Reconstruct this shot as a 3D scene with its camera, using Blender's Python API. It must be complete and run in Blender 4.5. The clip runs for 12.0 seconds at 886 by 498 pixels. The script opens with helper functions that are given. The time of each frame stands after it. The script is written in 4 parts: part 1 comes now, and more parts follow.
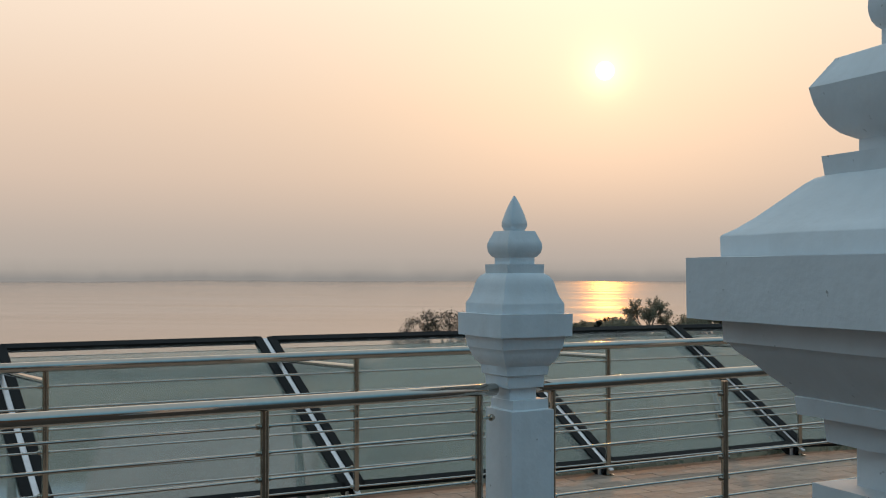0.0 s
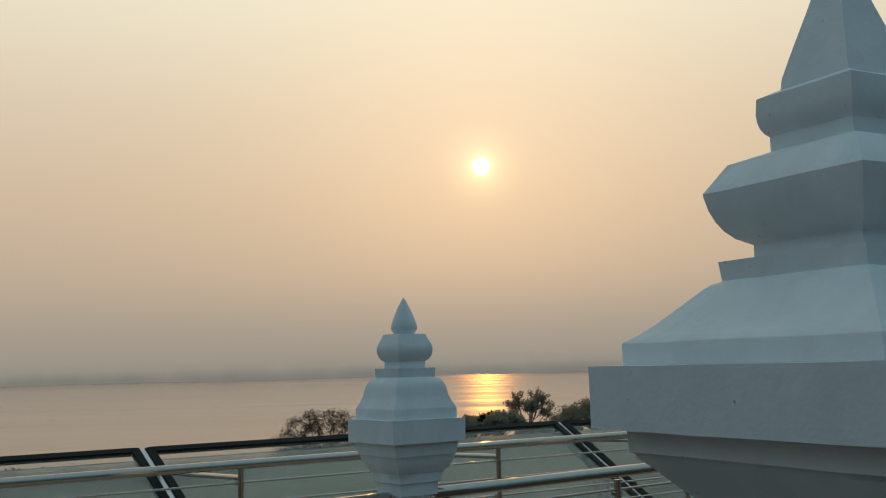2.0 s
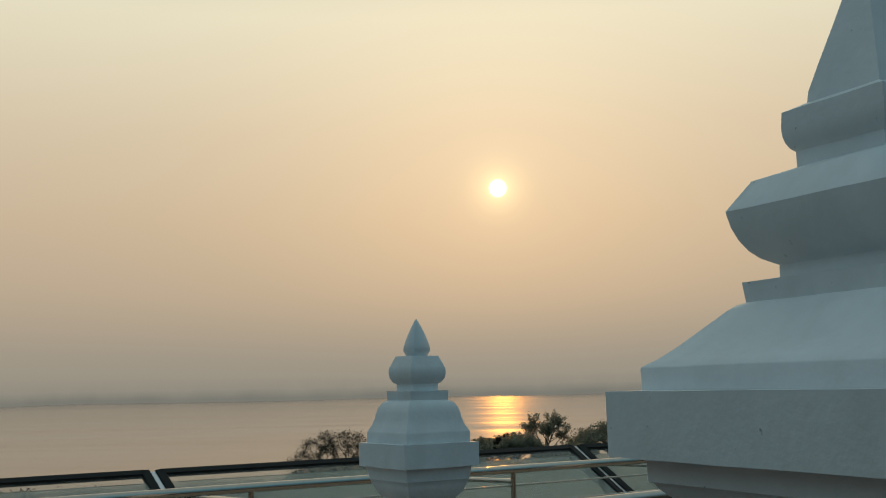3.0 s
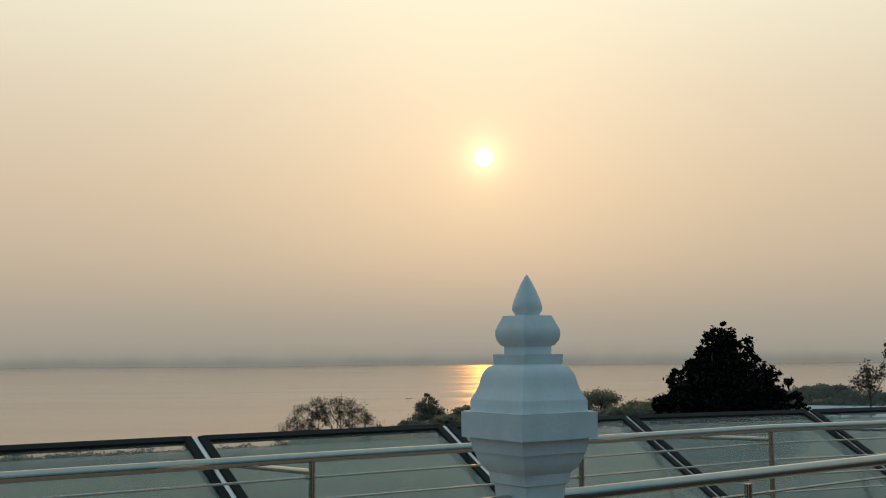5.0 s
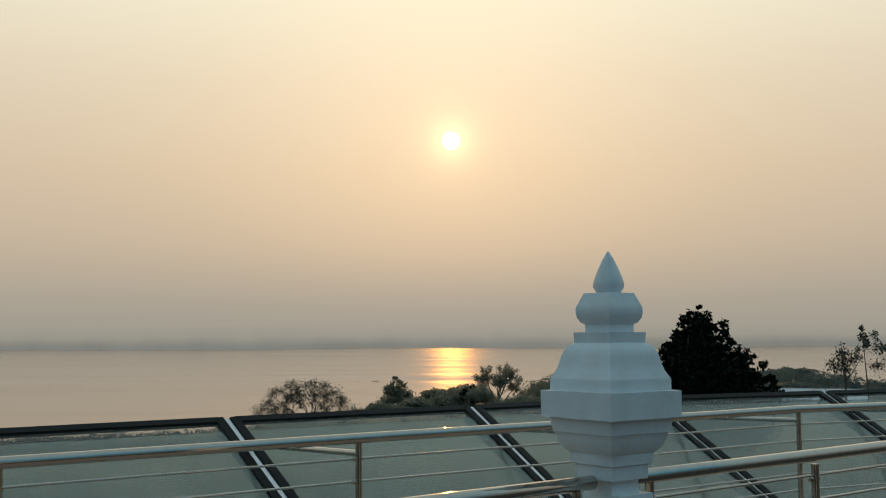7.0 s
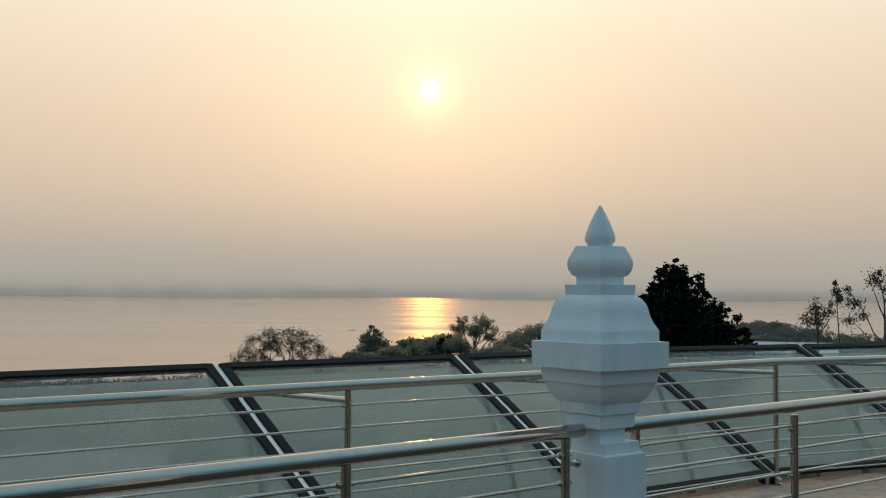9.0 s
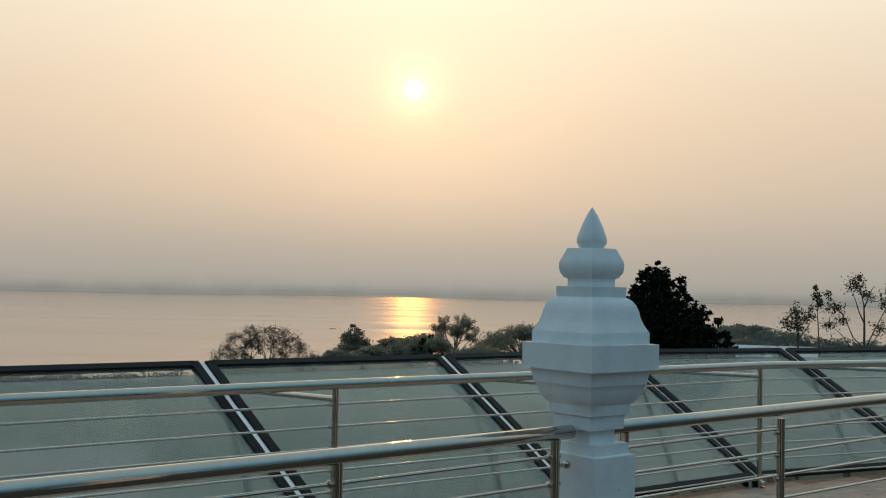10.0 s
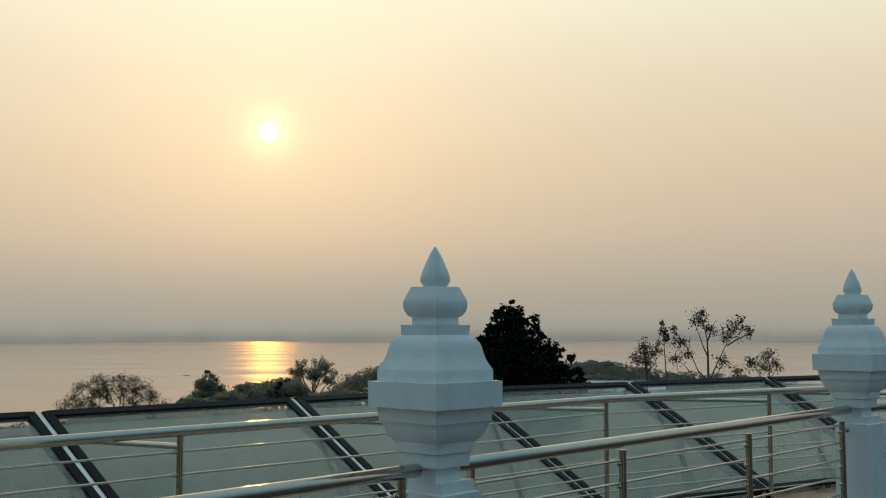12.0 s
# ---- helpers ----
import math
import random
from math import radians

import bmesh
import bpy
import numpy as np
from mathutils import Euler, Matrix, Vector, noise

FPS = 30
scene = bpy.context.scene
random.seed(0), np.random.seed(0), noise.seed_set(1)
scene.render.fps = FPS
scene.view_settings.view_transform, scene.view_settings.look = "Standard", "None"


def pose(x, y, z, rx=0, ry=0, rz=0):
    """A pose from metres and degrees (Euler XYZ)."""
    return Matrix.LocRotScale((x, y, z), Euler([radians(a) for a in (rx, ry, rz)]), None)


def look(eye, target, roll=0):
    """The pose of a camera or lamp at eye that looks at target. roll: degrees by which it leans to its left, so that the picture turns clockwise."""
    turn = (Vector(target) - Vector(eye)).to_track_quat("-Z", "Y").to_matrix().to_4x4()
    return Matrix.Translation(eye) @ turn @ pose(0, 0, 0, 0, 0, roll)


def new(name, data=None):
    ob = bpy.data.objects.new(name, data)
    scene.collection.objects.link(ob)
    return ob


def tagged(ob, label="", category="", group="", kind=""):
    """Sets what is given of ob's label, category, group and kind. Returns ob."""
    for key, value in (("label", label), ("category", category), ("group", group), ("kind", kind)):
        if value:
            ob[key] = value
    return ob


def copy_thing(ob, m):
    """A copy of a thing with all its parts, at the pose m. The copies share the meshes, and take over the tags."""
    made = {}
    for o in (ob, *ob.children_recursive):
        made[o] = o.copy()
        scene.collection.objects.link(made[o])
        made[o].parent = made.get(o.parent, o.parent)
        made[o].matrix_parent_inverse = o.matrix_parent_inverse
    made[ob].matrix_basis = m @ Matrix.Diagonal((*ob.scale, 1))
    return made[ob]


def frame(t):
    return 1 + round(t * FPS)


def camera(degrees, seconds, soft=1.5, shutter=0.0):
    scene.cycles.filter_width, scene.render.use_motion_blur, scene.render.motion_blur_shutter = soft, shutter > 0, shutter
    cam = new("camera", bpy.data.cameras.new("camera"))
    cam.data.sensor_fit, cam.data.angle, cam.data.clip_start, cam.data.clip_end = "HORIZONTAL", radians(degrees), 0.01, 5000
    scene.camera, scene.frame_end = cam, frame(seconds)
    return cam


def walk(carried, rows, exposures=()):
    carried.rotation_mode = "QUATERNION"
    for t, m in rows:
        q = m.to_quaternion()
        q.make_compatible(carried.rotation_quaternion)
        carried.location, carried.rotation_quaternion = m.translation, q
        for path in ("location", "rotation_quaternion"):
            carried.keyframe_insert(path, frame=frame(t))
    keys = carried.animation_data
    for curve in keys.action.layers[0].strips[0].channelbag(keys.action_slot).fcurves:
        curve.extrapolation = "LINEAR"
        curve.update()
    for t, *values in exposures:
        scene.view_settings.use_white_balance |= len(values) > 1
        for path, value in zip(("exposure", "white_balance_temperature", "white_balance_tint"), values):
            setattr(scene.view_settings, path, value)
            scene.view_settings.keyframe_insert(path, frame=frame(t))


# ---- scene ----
cam = camera(44.5, 12.0, soft=1.1)
PATH = [
    (0, (0.152, -0.369, 1.668), (-0.145, 1.609, 1.707), 0.0),
    (0.5, (0.062, -0.33, 1.674), (-0.185, 1.652, 1.775), -0.2),
    (1, (0.029, -0.311, 1.678), (-0.122, 1.681, 1.76), -0.8),
    (1.5, (0.064, -0.308, 1.706), (-0.014, 1.685, 1.86), -0.9),
    (2, (0.101, -0.288, 1.716), (0.026, 1.699, 1.927), -1.5),
    (2.5, (0.119, -0.262, 1.724), (0.049, 1.718, 1.999), -1.7),
    (3, (0.11, -0.177, 1.721), (0.006, 1.804, 1.972), -1.2),
    (3.2, (0.074, -0.134, 1.722), (-0.037, 1.85, 1.946), -1.0),
    (4.8, (-0.442, 0.345, 1.717), (-0.492, 2.334, 1.923), -1.0),
    (5, (-0.53, 0.392, 1.703), (-0.607, 2.381, 1.896), -0.4),
    (5.5, (-0.739, 0.445, 1.688), (-0.791, 2.441, 1.791), -2.0),
    (6, (-0.9, 0.568, 1.683), (-0.917, 2.568, 1.694), -2.5),
    (6.5, (-0.995, 0.542, 1.696), (-0.986, 2.534, 1.873), -1.5),
    (7, (-1.053, 0.504, 1.682), (-1.069, 2.498, 1.844), -0.3),
    (7.2, (-1.069, 0.484, 1.683), (-1.104, 2.479, 1.816), -0.4),
    (8.8, (-1.128, 0.438, 1.681), (-1.146, 2.436, 1.756), 0.5),
    (9, (-1.134, 0.426, 1.684), (-1.108, 2.424, 1.754), 0.4),
    (9.5, (-1.164, 0.426, 1.684), (-1.054, 2.422, 1.751), 0.7),
    (10, (-1.181, 0.423, 1.685), (-1.122, 2.42, 1.755), 1.1),
    (10.5, (-1.18, 0.412, 1.691), (-1.078, 2.407, 1.772), 0.9),
    (11, (-1.18, 0.402, 1.691), (-1.066, 2.395, 1.814), 0.3),
    (11.5, (-1.174, 0.382, 1.689), (-1.012, 2.369, 1.84), -0.0),
    (12, (-1.12, 0.408, 1.676), (-0.8, 2.377, 1.825), -0.1),
]
walk(cam, [(t, look(eye, target, roll)) for t, eye, target, roll in PATH],
     [(0, 0.10, 6500, 14), (0.5, -0.08, 6500, 13), (1.0, -0.08, 6500, 10), (1.5, -0.17, 6520, 10), (2.5, -0.42, 6800, 4), (3.2, -0.42, 6800, 4), (5.0, -0.2, 6550, 4), (6.0, -0.27, 6650, 13), (6.5, -0.2, 6550, 6), (7.0, -0.2, 6500, 4), (9.0, 0.03, 6380, 7), (10.5, 0.03, 6380, 6), (11.0, -0.05, 6430, 5), (12, -0.09, 6480, 2)])

# ---- world, sun ----
SUN_EL = radians(10.35)
SUN_DIR = Vector((0, math.cos(SUN_EL), math.sin(SUN_EL)))


def nd(nt, kind, **inputs):
    n = nt.nodes.new(kind)
    for k, v in inputs.items():
        n.inputs[int(k[1:]) if k[0] == "i" and k[1:].isdigit() else k].default_value = v
    return n


def mth(nt, op, a, b=None, c=None, clamp=False):
    n = nt.nodes.new("ShaderNodeMath")
    n.operation, n.use_clamp = op, clamp
    for i, v in enumerate((a, b, c)):
        if v is None:
            continue
        if isinstance(v, (int, float)):
            n.inputs[i].default_value = v
        else:
            nt.links.new(v, n.inputs[i])
    return n.outputs[0]


def ramp(nt, fac, stops, ease=False):
    n = nt.nodes.new("ShaderNodeValToRGB")
    e = n.color_ramp.elements
    while len(e) < len(stops):
        e.new(0.5)
    for k, (p, c) in zip(e, stops):
        k.position, k.color = p, (*c, 1)
    if ease:
        n.color_ramp.interpolation = "EASE"
    nt.links.new(fac, n.inputs[0])
    return n.outputs[0]


def mixc(nt, fac, a, b, mode="MIX"):
    n = nt.nodes.new("ShaderNodeMix")
    n.data_type, n.blend_type = "RGBA", mode
    for i, v in ((0, fac), (6, a), (7, b)):
        if isinstance(v, (int, float)):
            n.inputs[i].default_value = v
        elif isinstance(v, tuple):
            n.inputs[i].default_value = (*v, 1)
        else:
            nt.links.new(v, n.inputs[i])
    return n.outputs[2]


def build_world():
    w = bpy.data.worlds.new("hazy_sunset")
    w.use_nodes = True
    nt = w.node_tree
    nt.nodes.clear()
    tc = nd(nt, "ShaderNodeTexCoord")
    nrm = nd(nt, "ShaderNodeVectorMath")
    nrm.operation = "NORMALIZE"
    nt.links.new(tc.outputs["Generated"], nrm.inputs[0])
    sep = nd(nt, "ShaderNodeSeparateXYZ")
    nt.links.new(nrm.outputs[0], sep.inputs[0])
    dot = nd(nt, "ShaderNodeVectorMath")
    dot.operation = "DOT_PRODUCT"
    nt.links.new(nrm.outputs[0], dot.inputs[0])
    dot.inputs[1].default_value = SUN_DIR
    d = dot.outputs["Value"]
    # haze above the sunset side, from the horizon up
    up = mth(nt, "MULTIPLY", sep.outputs["Z"], 1.0, clamp=True)
    west = ramp(nt, up, [(0.0, (0.40, 0.365, 0.318)), (0.035, (0.475, 0.41, 0.345)), (0.085, (0.62, 0.495, 0.39)), (0.15, (0.74, 0.58, 0.44)),
                         (0.23, (0.85, 0.705, 0.55)), (0.33, (1.01, 0.93, 0.75)), (0.6, (0.56, 0.64, 0.64)), (1.0, (0.39, 0.475, 0.51))])
    east = ramp(nt, up, [(0.0, (0.06, 0.115, 0.165)), (0.2, (0.08, 0.195, 0.285)), (0.6, (0.19, 0.42, 0.57)), (0.85, (0.30, 0.46, 0.55)), (1.0, (0.39, 0.475, 0.51))])
    side = mth(nt, "MULTIPLY_ADD", sep.outputs["Y"], 0.95, 0.25, clamp=True)
    base = mixc(nt, side, east, west)
    # glow round the sun
    ang = mth(nt, "ARCCOSINE", mth(nt, "MINIMUM", d, 1.0))

    def glow(width, colour):
        k = mth(nt, "POWER", 2.718, mth(nt, "MULTIPLY", mth(nt, "POWER", mth(nt, "DIVIDE", ang, radians(width)), 1.3), -1.0))
        return mixc(nt, 1.0, (0, 0, 0), mixc(nt, k, (0, 0, 0), colour), "ADD")

    col = mixc(nt, 1.0, base, glow(6.5, (0.09, 0.05, 0.04)), "ADD")
    col = mixc(nt, 1.0, col, glow(1.3, (0.24, 0.17, 0.07)), "ADD")
    col = mixc(nt, 1.0, col, glow(0.75, (0.7, 0.55, 0.25)), "ADD")
    disc = mth(nt, "MULTIPLY_ADD", ang, -1 / radians(0.10), 0.51 / 0.10, clamp=True)
    col = mixc(nt, disc, col, (4.0, 3.2, 1.7))
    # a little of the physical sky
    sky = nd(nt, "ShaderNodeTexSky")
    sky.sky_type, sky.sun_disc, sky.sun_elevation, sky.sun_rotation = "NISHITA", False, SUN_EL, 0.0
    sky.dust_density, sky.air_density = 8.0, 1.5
    bg = nd(nt, "ShaderNodeBackground")
    bg.inputs["Strength"].default_value = 1.0
    nt.links.new(col, bg.inputs["Color"])
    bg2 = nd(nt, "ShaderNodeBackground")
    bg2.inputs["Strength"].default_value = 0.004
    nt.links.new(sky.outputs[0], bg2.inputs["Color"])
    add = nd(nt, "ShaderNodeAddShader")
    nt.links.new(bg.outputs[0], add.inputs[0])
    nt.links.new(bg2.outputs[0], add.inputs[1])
    out = nd(nt, "ShaderNodeOutputWorld")
    nt.links.new(add.outputs[0], out.inputs[0])
    scene.world = w


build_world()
sun_data = bpy.data.lights.new("sun", "SUN")
sun_data.energy, sun_data.angle, sun_data.color = 0.45, radians(1.1), (1.0, 0.37, 0.055)
sun = new("sun", sun_data)
sun.matrix_world = look(SUN_DIR * 50, (0, 0, 0))


# ---- materials ----
def material(name, base, rough=0.5, metal=0.0, noise_scale=6.0, vary=0.12, bump=0.1, bump_scale=60.0, spec=0.5, stain=None, island=0.0, objvary=0.0, coat=0.0, specks=0.0):
    m = bpy.data.materials.new(name)
    m.use_nodes = True
    nt = m.node_tree
    p = nt.nodes["Principled BSDF"]
    tc = nd(nt, "ShaderNodeTexCoord")
    n1 = nd(nt, "ShaderNodeTexNoise", Scale=noise_scale, Detail=6.0, Roughness=0.6)
    n2 = nd(nt, "ShaderNodeTexNoise", Scale=bump_scale, Detail=4.0)
    for n in (n1, n2):
        nt.links.new(tc.outputs["Object"], n.inputs["Vector"])
    lo = tuple(c * (1 - vary) for c in base)
    hi = tuple(min(1, c * (1 + vary)) for c in base)
    col = ramp(nt, n1.outputs[0], [(0.3, lo), (0.7, hi)])
    if stain:
        n3 = nd(nt, "ShaderNodeTexNoise", Scale=noise_scale * 0.35, Detail=8.0, Roughness=0.7)
        nt.links.new(tc.outputs["Object"], n3.inputs["Vector"])
        col = mixc(nt, mth(nt, "MULTIPLY_ADD", n3.outputs[0], 3.0, -1.75, clamp=True), col, stain)
    if specks:
        vo = nd(nt, "ShaderNodeTexNoise", Scale=38.0, Detail=2.0, Roughness=0.5)
        nt.links.new(tc.outputs["Object"], vo.inputs["Vector"])
        col = mixc(nt, mth(nt, "MULTIPLY", mth(nt, "MULTIPLY_ADD", vo.outputs[0], 14.0, -10.2, clamp=True), specks), col, (0.22, 0.22, 0.21))
        n5 = nd(nt, "ShaderNodeTexNoise", Scale=9.0, Detail=5.0)
        mp = nd(nt, "ShaderNodeMapping")
        mp.inputs["Scale"].default_value = (1.0, 1.0, 0.12)
        nt.links.new(tc.outputs["Object"], mp.inputs[0])
        nt.links.new(mp.outputs[0], n5.inputs["Vector"])
        col = mixc(nt, mth(nt, "MULTIPLY_ADD", n5.outputs[0], 1.6, -0.85, clamp=True), col, (0.62, 0.63, 0.62))
    if island:
        g = nd(nt, "ShaderNodeNewGeometry")
        f = mth(nt, "MULTIPLY_ADD", g.outputs["Random Per Island"], 2 * island, 1 - island)
        hv = nd(nt, "ShaderNodeHueSaturation")
        nt.links.new(f, hv.inputs["Value"])
        nt.links.new(col, hv.inputs["Color"])
        col = hv.outputs[0]
    if objvary:
        g = nd(nt, "ShaderNodeObjectInfo")
        f = mth(nt, "MULTIPLY_ADD", g.outputs["Random"], 2 * objvary, 1 - objvary)
        hv = nd(nt, "ShaderNodeHueSaturation")
        nt.links.new(f, hv.inputs["Value"])
        nt.links.new(col, hv.inputs["Color"])
        col = hv.outputs[0]
    nt.links.new(col, p.inputs["Base Color"])
    rr = mth(nt, "MULTIPLY_ADD", n1.outputs[0], 0.6 * rough, 0.7 * rough, clamp=True)
    nt.links.new(rr, p.inputs["Roughness"])
    p.inputs["Metallic"].default_value = metal
    p.inputs["Specular IOR Level"].default_value = spec
    p.inputs["Coat Weight"].default_value = coat
    if bump:
        b = nd(nt, "ShaderNodeBump", Strength=bump, Distance=0.01)
        nt.links.new(n2.outputs[0], b.inputs["Height"])
        nt.links.new(b.outputs[0], p.inputs["Normal"])
    return m


PAINT = material("white_masonry_paint", (0.75, 0.785, 0.805), 0.55, 0, 5, 0.07, 0.15, 38, stain=(0.62, 0.63, 0.62), specks=0.7)
STEEL = material("brushed_stainless", (0.50, 0.455, 0.405), 0.055, 1.0, 20, 0.06, 0.01, 200)
STEEL_MATT = material("matt_stainless", (0.46, 0.41, 0.34), 0.13, 1.0, 25, 0.12, 0.04, 150)
ROD = material("polished_thin_rod", (0.56, 0.52, 0.47), 0.11, 1.0, 25, 0.08, 0.01, 150)
STRUT = material("grey_painted_strut", (0.10, 0.105, 0.10), 0.5, 0, 12, 0.2, 0.05, 90)
ALU = material("bare_aluminium_strip", (0.75, 0.76, 0.78), 0.35, 0.9, 20, 0.08, 0.02, 150)
BLACK = material("black_powder_coat", (0.014, 0.015, 0.016), 0.5, 0, 20, 0.2, 0.05, 200, spec=0.12)
RUBBER = material("dark_rubber_seal", (0.02, 0.02, 0.02), 0.6)
PAVER = material("brown_clay_paver", (0.44, 0.32, 0.245), 0.75, 0, 9, 0.22, 0.35, 70, stain=(0.26, 0.21, 0.17), objvary=0.16)
MORTAR = material("brown_terrace_screed", (0.085, 0.071, 0.06), 0.85, 0, 12, 0.2, 0.4, 60)
BEDDING = material("sand_bedding", (0.26, 0.21, 0.17), 0.9, 0, 12, 0.2, 0.4, 60)
# dark brown of the unseen wall that the rails reflect
SHADE_BROWN = material("dark_brown_shade_wall", (0.10, 0.07, 0.05), 0.6, 0, 3, 0.25, 0.2, 20)
BARK = material("grey_brown_bark", (0.11, 0.085, 0.065), 0.85, 0, 6, 0.25, 0.5, 30)
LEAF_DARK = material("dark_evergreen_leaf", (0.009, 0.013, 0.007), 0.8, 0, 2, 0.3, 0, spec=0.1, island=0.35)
LEAF_DRY = material("dry_season_leaf", (0.075, 0.06, 0.035), 0.6, 0, 2, 0.3, 0, island=0.35)
# leaf green lightened in the base colour to stand in for distance haze
LEAF_FAR = material("haze_paled_green_canopy", (0.17, 0.175, 0.13), 0.85, 0, 0.3, 0.3, 0, island=0.3)
GROUND = material("dry_grass_ground", (0.23, 0.18, 0.115), 0.9, 0, 0.12, 0.3, 0.5, 3, stain=(0.13, 0.12, 0.07))
DRYGRASS = material("dry_grass_blade", (0.20, 0.16, 0.10), 0.8, 0, 1, 0.25, 0, island=0.3)
PALE_WALL = material("pale_plaster", (0.62, 0.63, 0.63), 0.7, 0, 0.6, 0.1, 0.1, 8)
TIN_ROOF = material("weathered_tin_roof", (0.42, 0.46, 0.50), 0.5, 0.2, 0.6, 0.15, 0.1, 8)


def glass_material(name, tint, dust, gloss, frost=0.0):
    m = bpy.data.materials.new(name)
    m.use_nodes = True
    nt = m.node_tree
    nt.nodes.clear()
    tr = nd(nt, "ShaderNodeBsdfTransparent", Color=(*tint, 1))
    gl = nd(nt, "ShaderNodeBsdfGlossy", Roughness=0.03)
    di = nd(nt, "ShaderNodeBsdfDiffuse", Color=(0.77, 0.77, 0.65, 1))
    fr = nd(nt, "ShaderNodeLayerWeight", Blend=0.5)
    edge = mth(nt, "MULTIPLY_ADD", mth(nt, "POWER", fr.outputs["Facing"], 5.0), 0.96, 0.04)
    tc = nd(nt, "ShaderNodeTexCoord")
    no = nd(nt, "ShaderNodeTexNoise", Scale=1.7, Detail=7.0, Roughness=0.65)
    nt.links.new(tc.outputs["Object"], no.inputs["Vector"])
    if frost:
        # the film scatters what is seen through it
        tr = nd(nt, "ShaderNodeBsdfRefraction", Color=(*(c ** 0.5 for c in tint), 1), Roughness=frost, IOR=1.12)
    m1 = nd(nt, "ShaderNodeMixShader")
    nt.links.new(mth(nt, "MULTIPLY_ADD", no.outputs[0], dust * 0.8, dust * 0.6, clamp=True), m1.inputs[0])
    nt.links.new(tr.outputs[0], m1.inputs[1])
    nt.links.new(di.outputs[0], m1.inputs[2])
    m2 = nd(nt, "ShaderNodeMixShader")
    nt.links.new(mth(nt, "MULTIPLY", edge, gloss, clamp=True), m2.inputs[0])
    nt.links.new(m1.outputs[0], m2.inputs[1])
    nt.links.new(gl.outputs[0], m2.inputs[2])
    out = nd(nt, "ShaderNodeOutputMaterial")
    nt.links.new(m2.outputs[0], out.inputs[0])
    return m


def let_through(m, share, colour):
    """Thin leaves: part of the light passes through."""
    nt = m.node_tree
    out = nt.nodes["Material Output"]
    p = nt.nodes["Principled BSDF"]
    t = nd(nt, "ShaderNodeBsdfTranslucent", Color=(*colour, 1))
    mx = nd(nt, "ShaderNodeMixShader")
    mx.inputs[0].default_value = share
    nt.links.new(p.outputs[0], mx.inputs[1])
    nt.links.new(t.outputs[0], mx.inputs[2])
    nt.links.new(mx.outputs[0], out.inputs[0])


# haze over the far trees put into their greens and translucency
LEAF_WOODS = material("haze_paled_green_woods", (0.15, 0.17, 0.145), 0.85, 0, 0.1, 0.25, 0, island=0.15)
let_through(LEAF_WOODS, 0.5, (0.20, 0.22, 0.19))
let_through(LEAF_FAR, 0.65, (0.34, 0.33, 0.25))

GLASS = glass_material("clear_glass", (0.93, 0.94, 0.93), 0.02, 1.0)
FILM = glass_material("dusty_grey_film", (0.66, 0.70, 0.685), 0.16, 1.1, 0.13)


def water_material():
    m = bpy.data.materials.new("calm_river_water")
    m.use_nodes = True
    nt = m.node_tree
    p = nt.nodes["Principled BSDF"]
    p.inputs["Base Color"].default_value = (0.25, 0.175, 0.135, 1)
    p.inputs["IOR"].default_value = 1.33
    tc = nd(nt, "ShaderNodeTexCoord")
    mp = nd(nt, "ShaderNodeMapping")
    mp.inputs["Scale"].default_value = (0.0015, 0.008, 1)
    nt.links.new(tc.outputs["Object"], mp.inputs[0])
    no = nd(nt, "ShaderNodeTexNoise", Scale=1.0, Detail=5.0, Roughness=0.6)
    nt.links.new(mp.outputs[0], no.inputs["Vector"])
    nt.links.new(mth(nt, "MULTIPLY_ADD", mth(nt, "MULTIPLY_ADD", no.outputs[0], 3.0, -1.0, clamp=True), 0.075, 0.068), p.inputs["Roughness"])
    no2 = nd(nt, "ShaderNodeTexNoise", Scale=0.25, Detail=3.0)
    nt.links.new(tc.outputs["Object"], no2.inputs["Vector"])
    b = nd(nt, "ShaderNodeBump", Strength=0.10, Distance=0.3)
    nt.links.new(no2.outputs[0], b.inputs["Height"])
    nt.links.new(b.outputs[0], p.inputs["Normal"])
    return m


WATER = water_material()


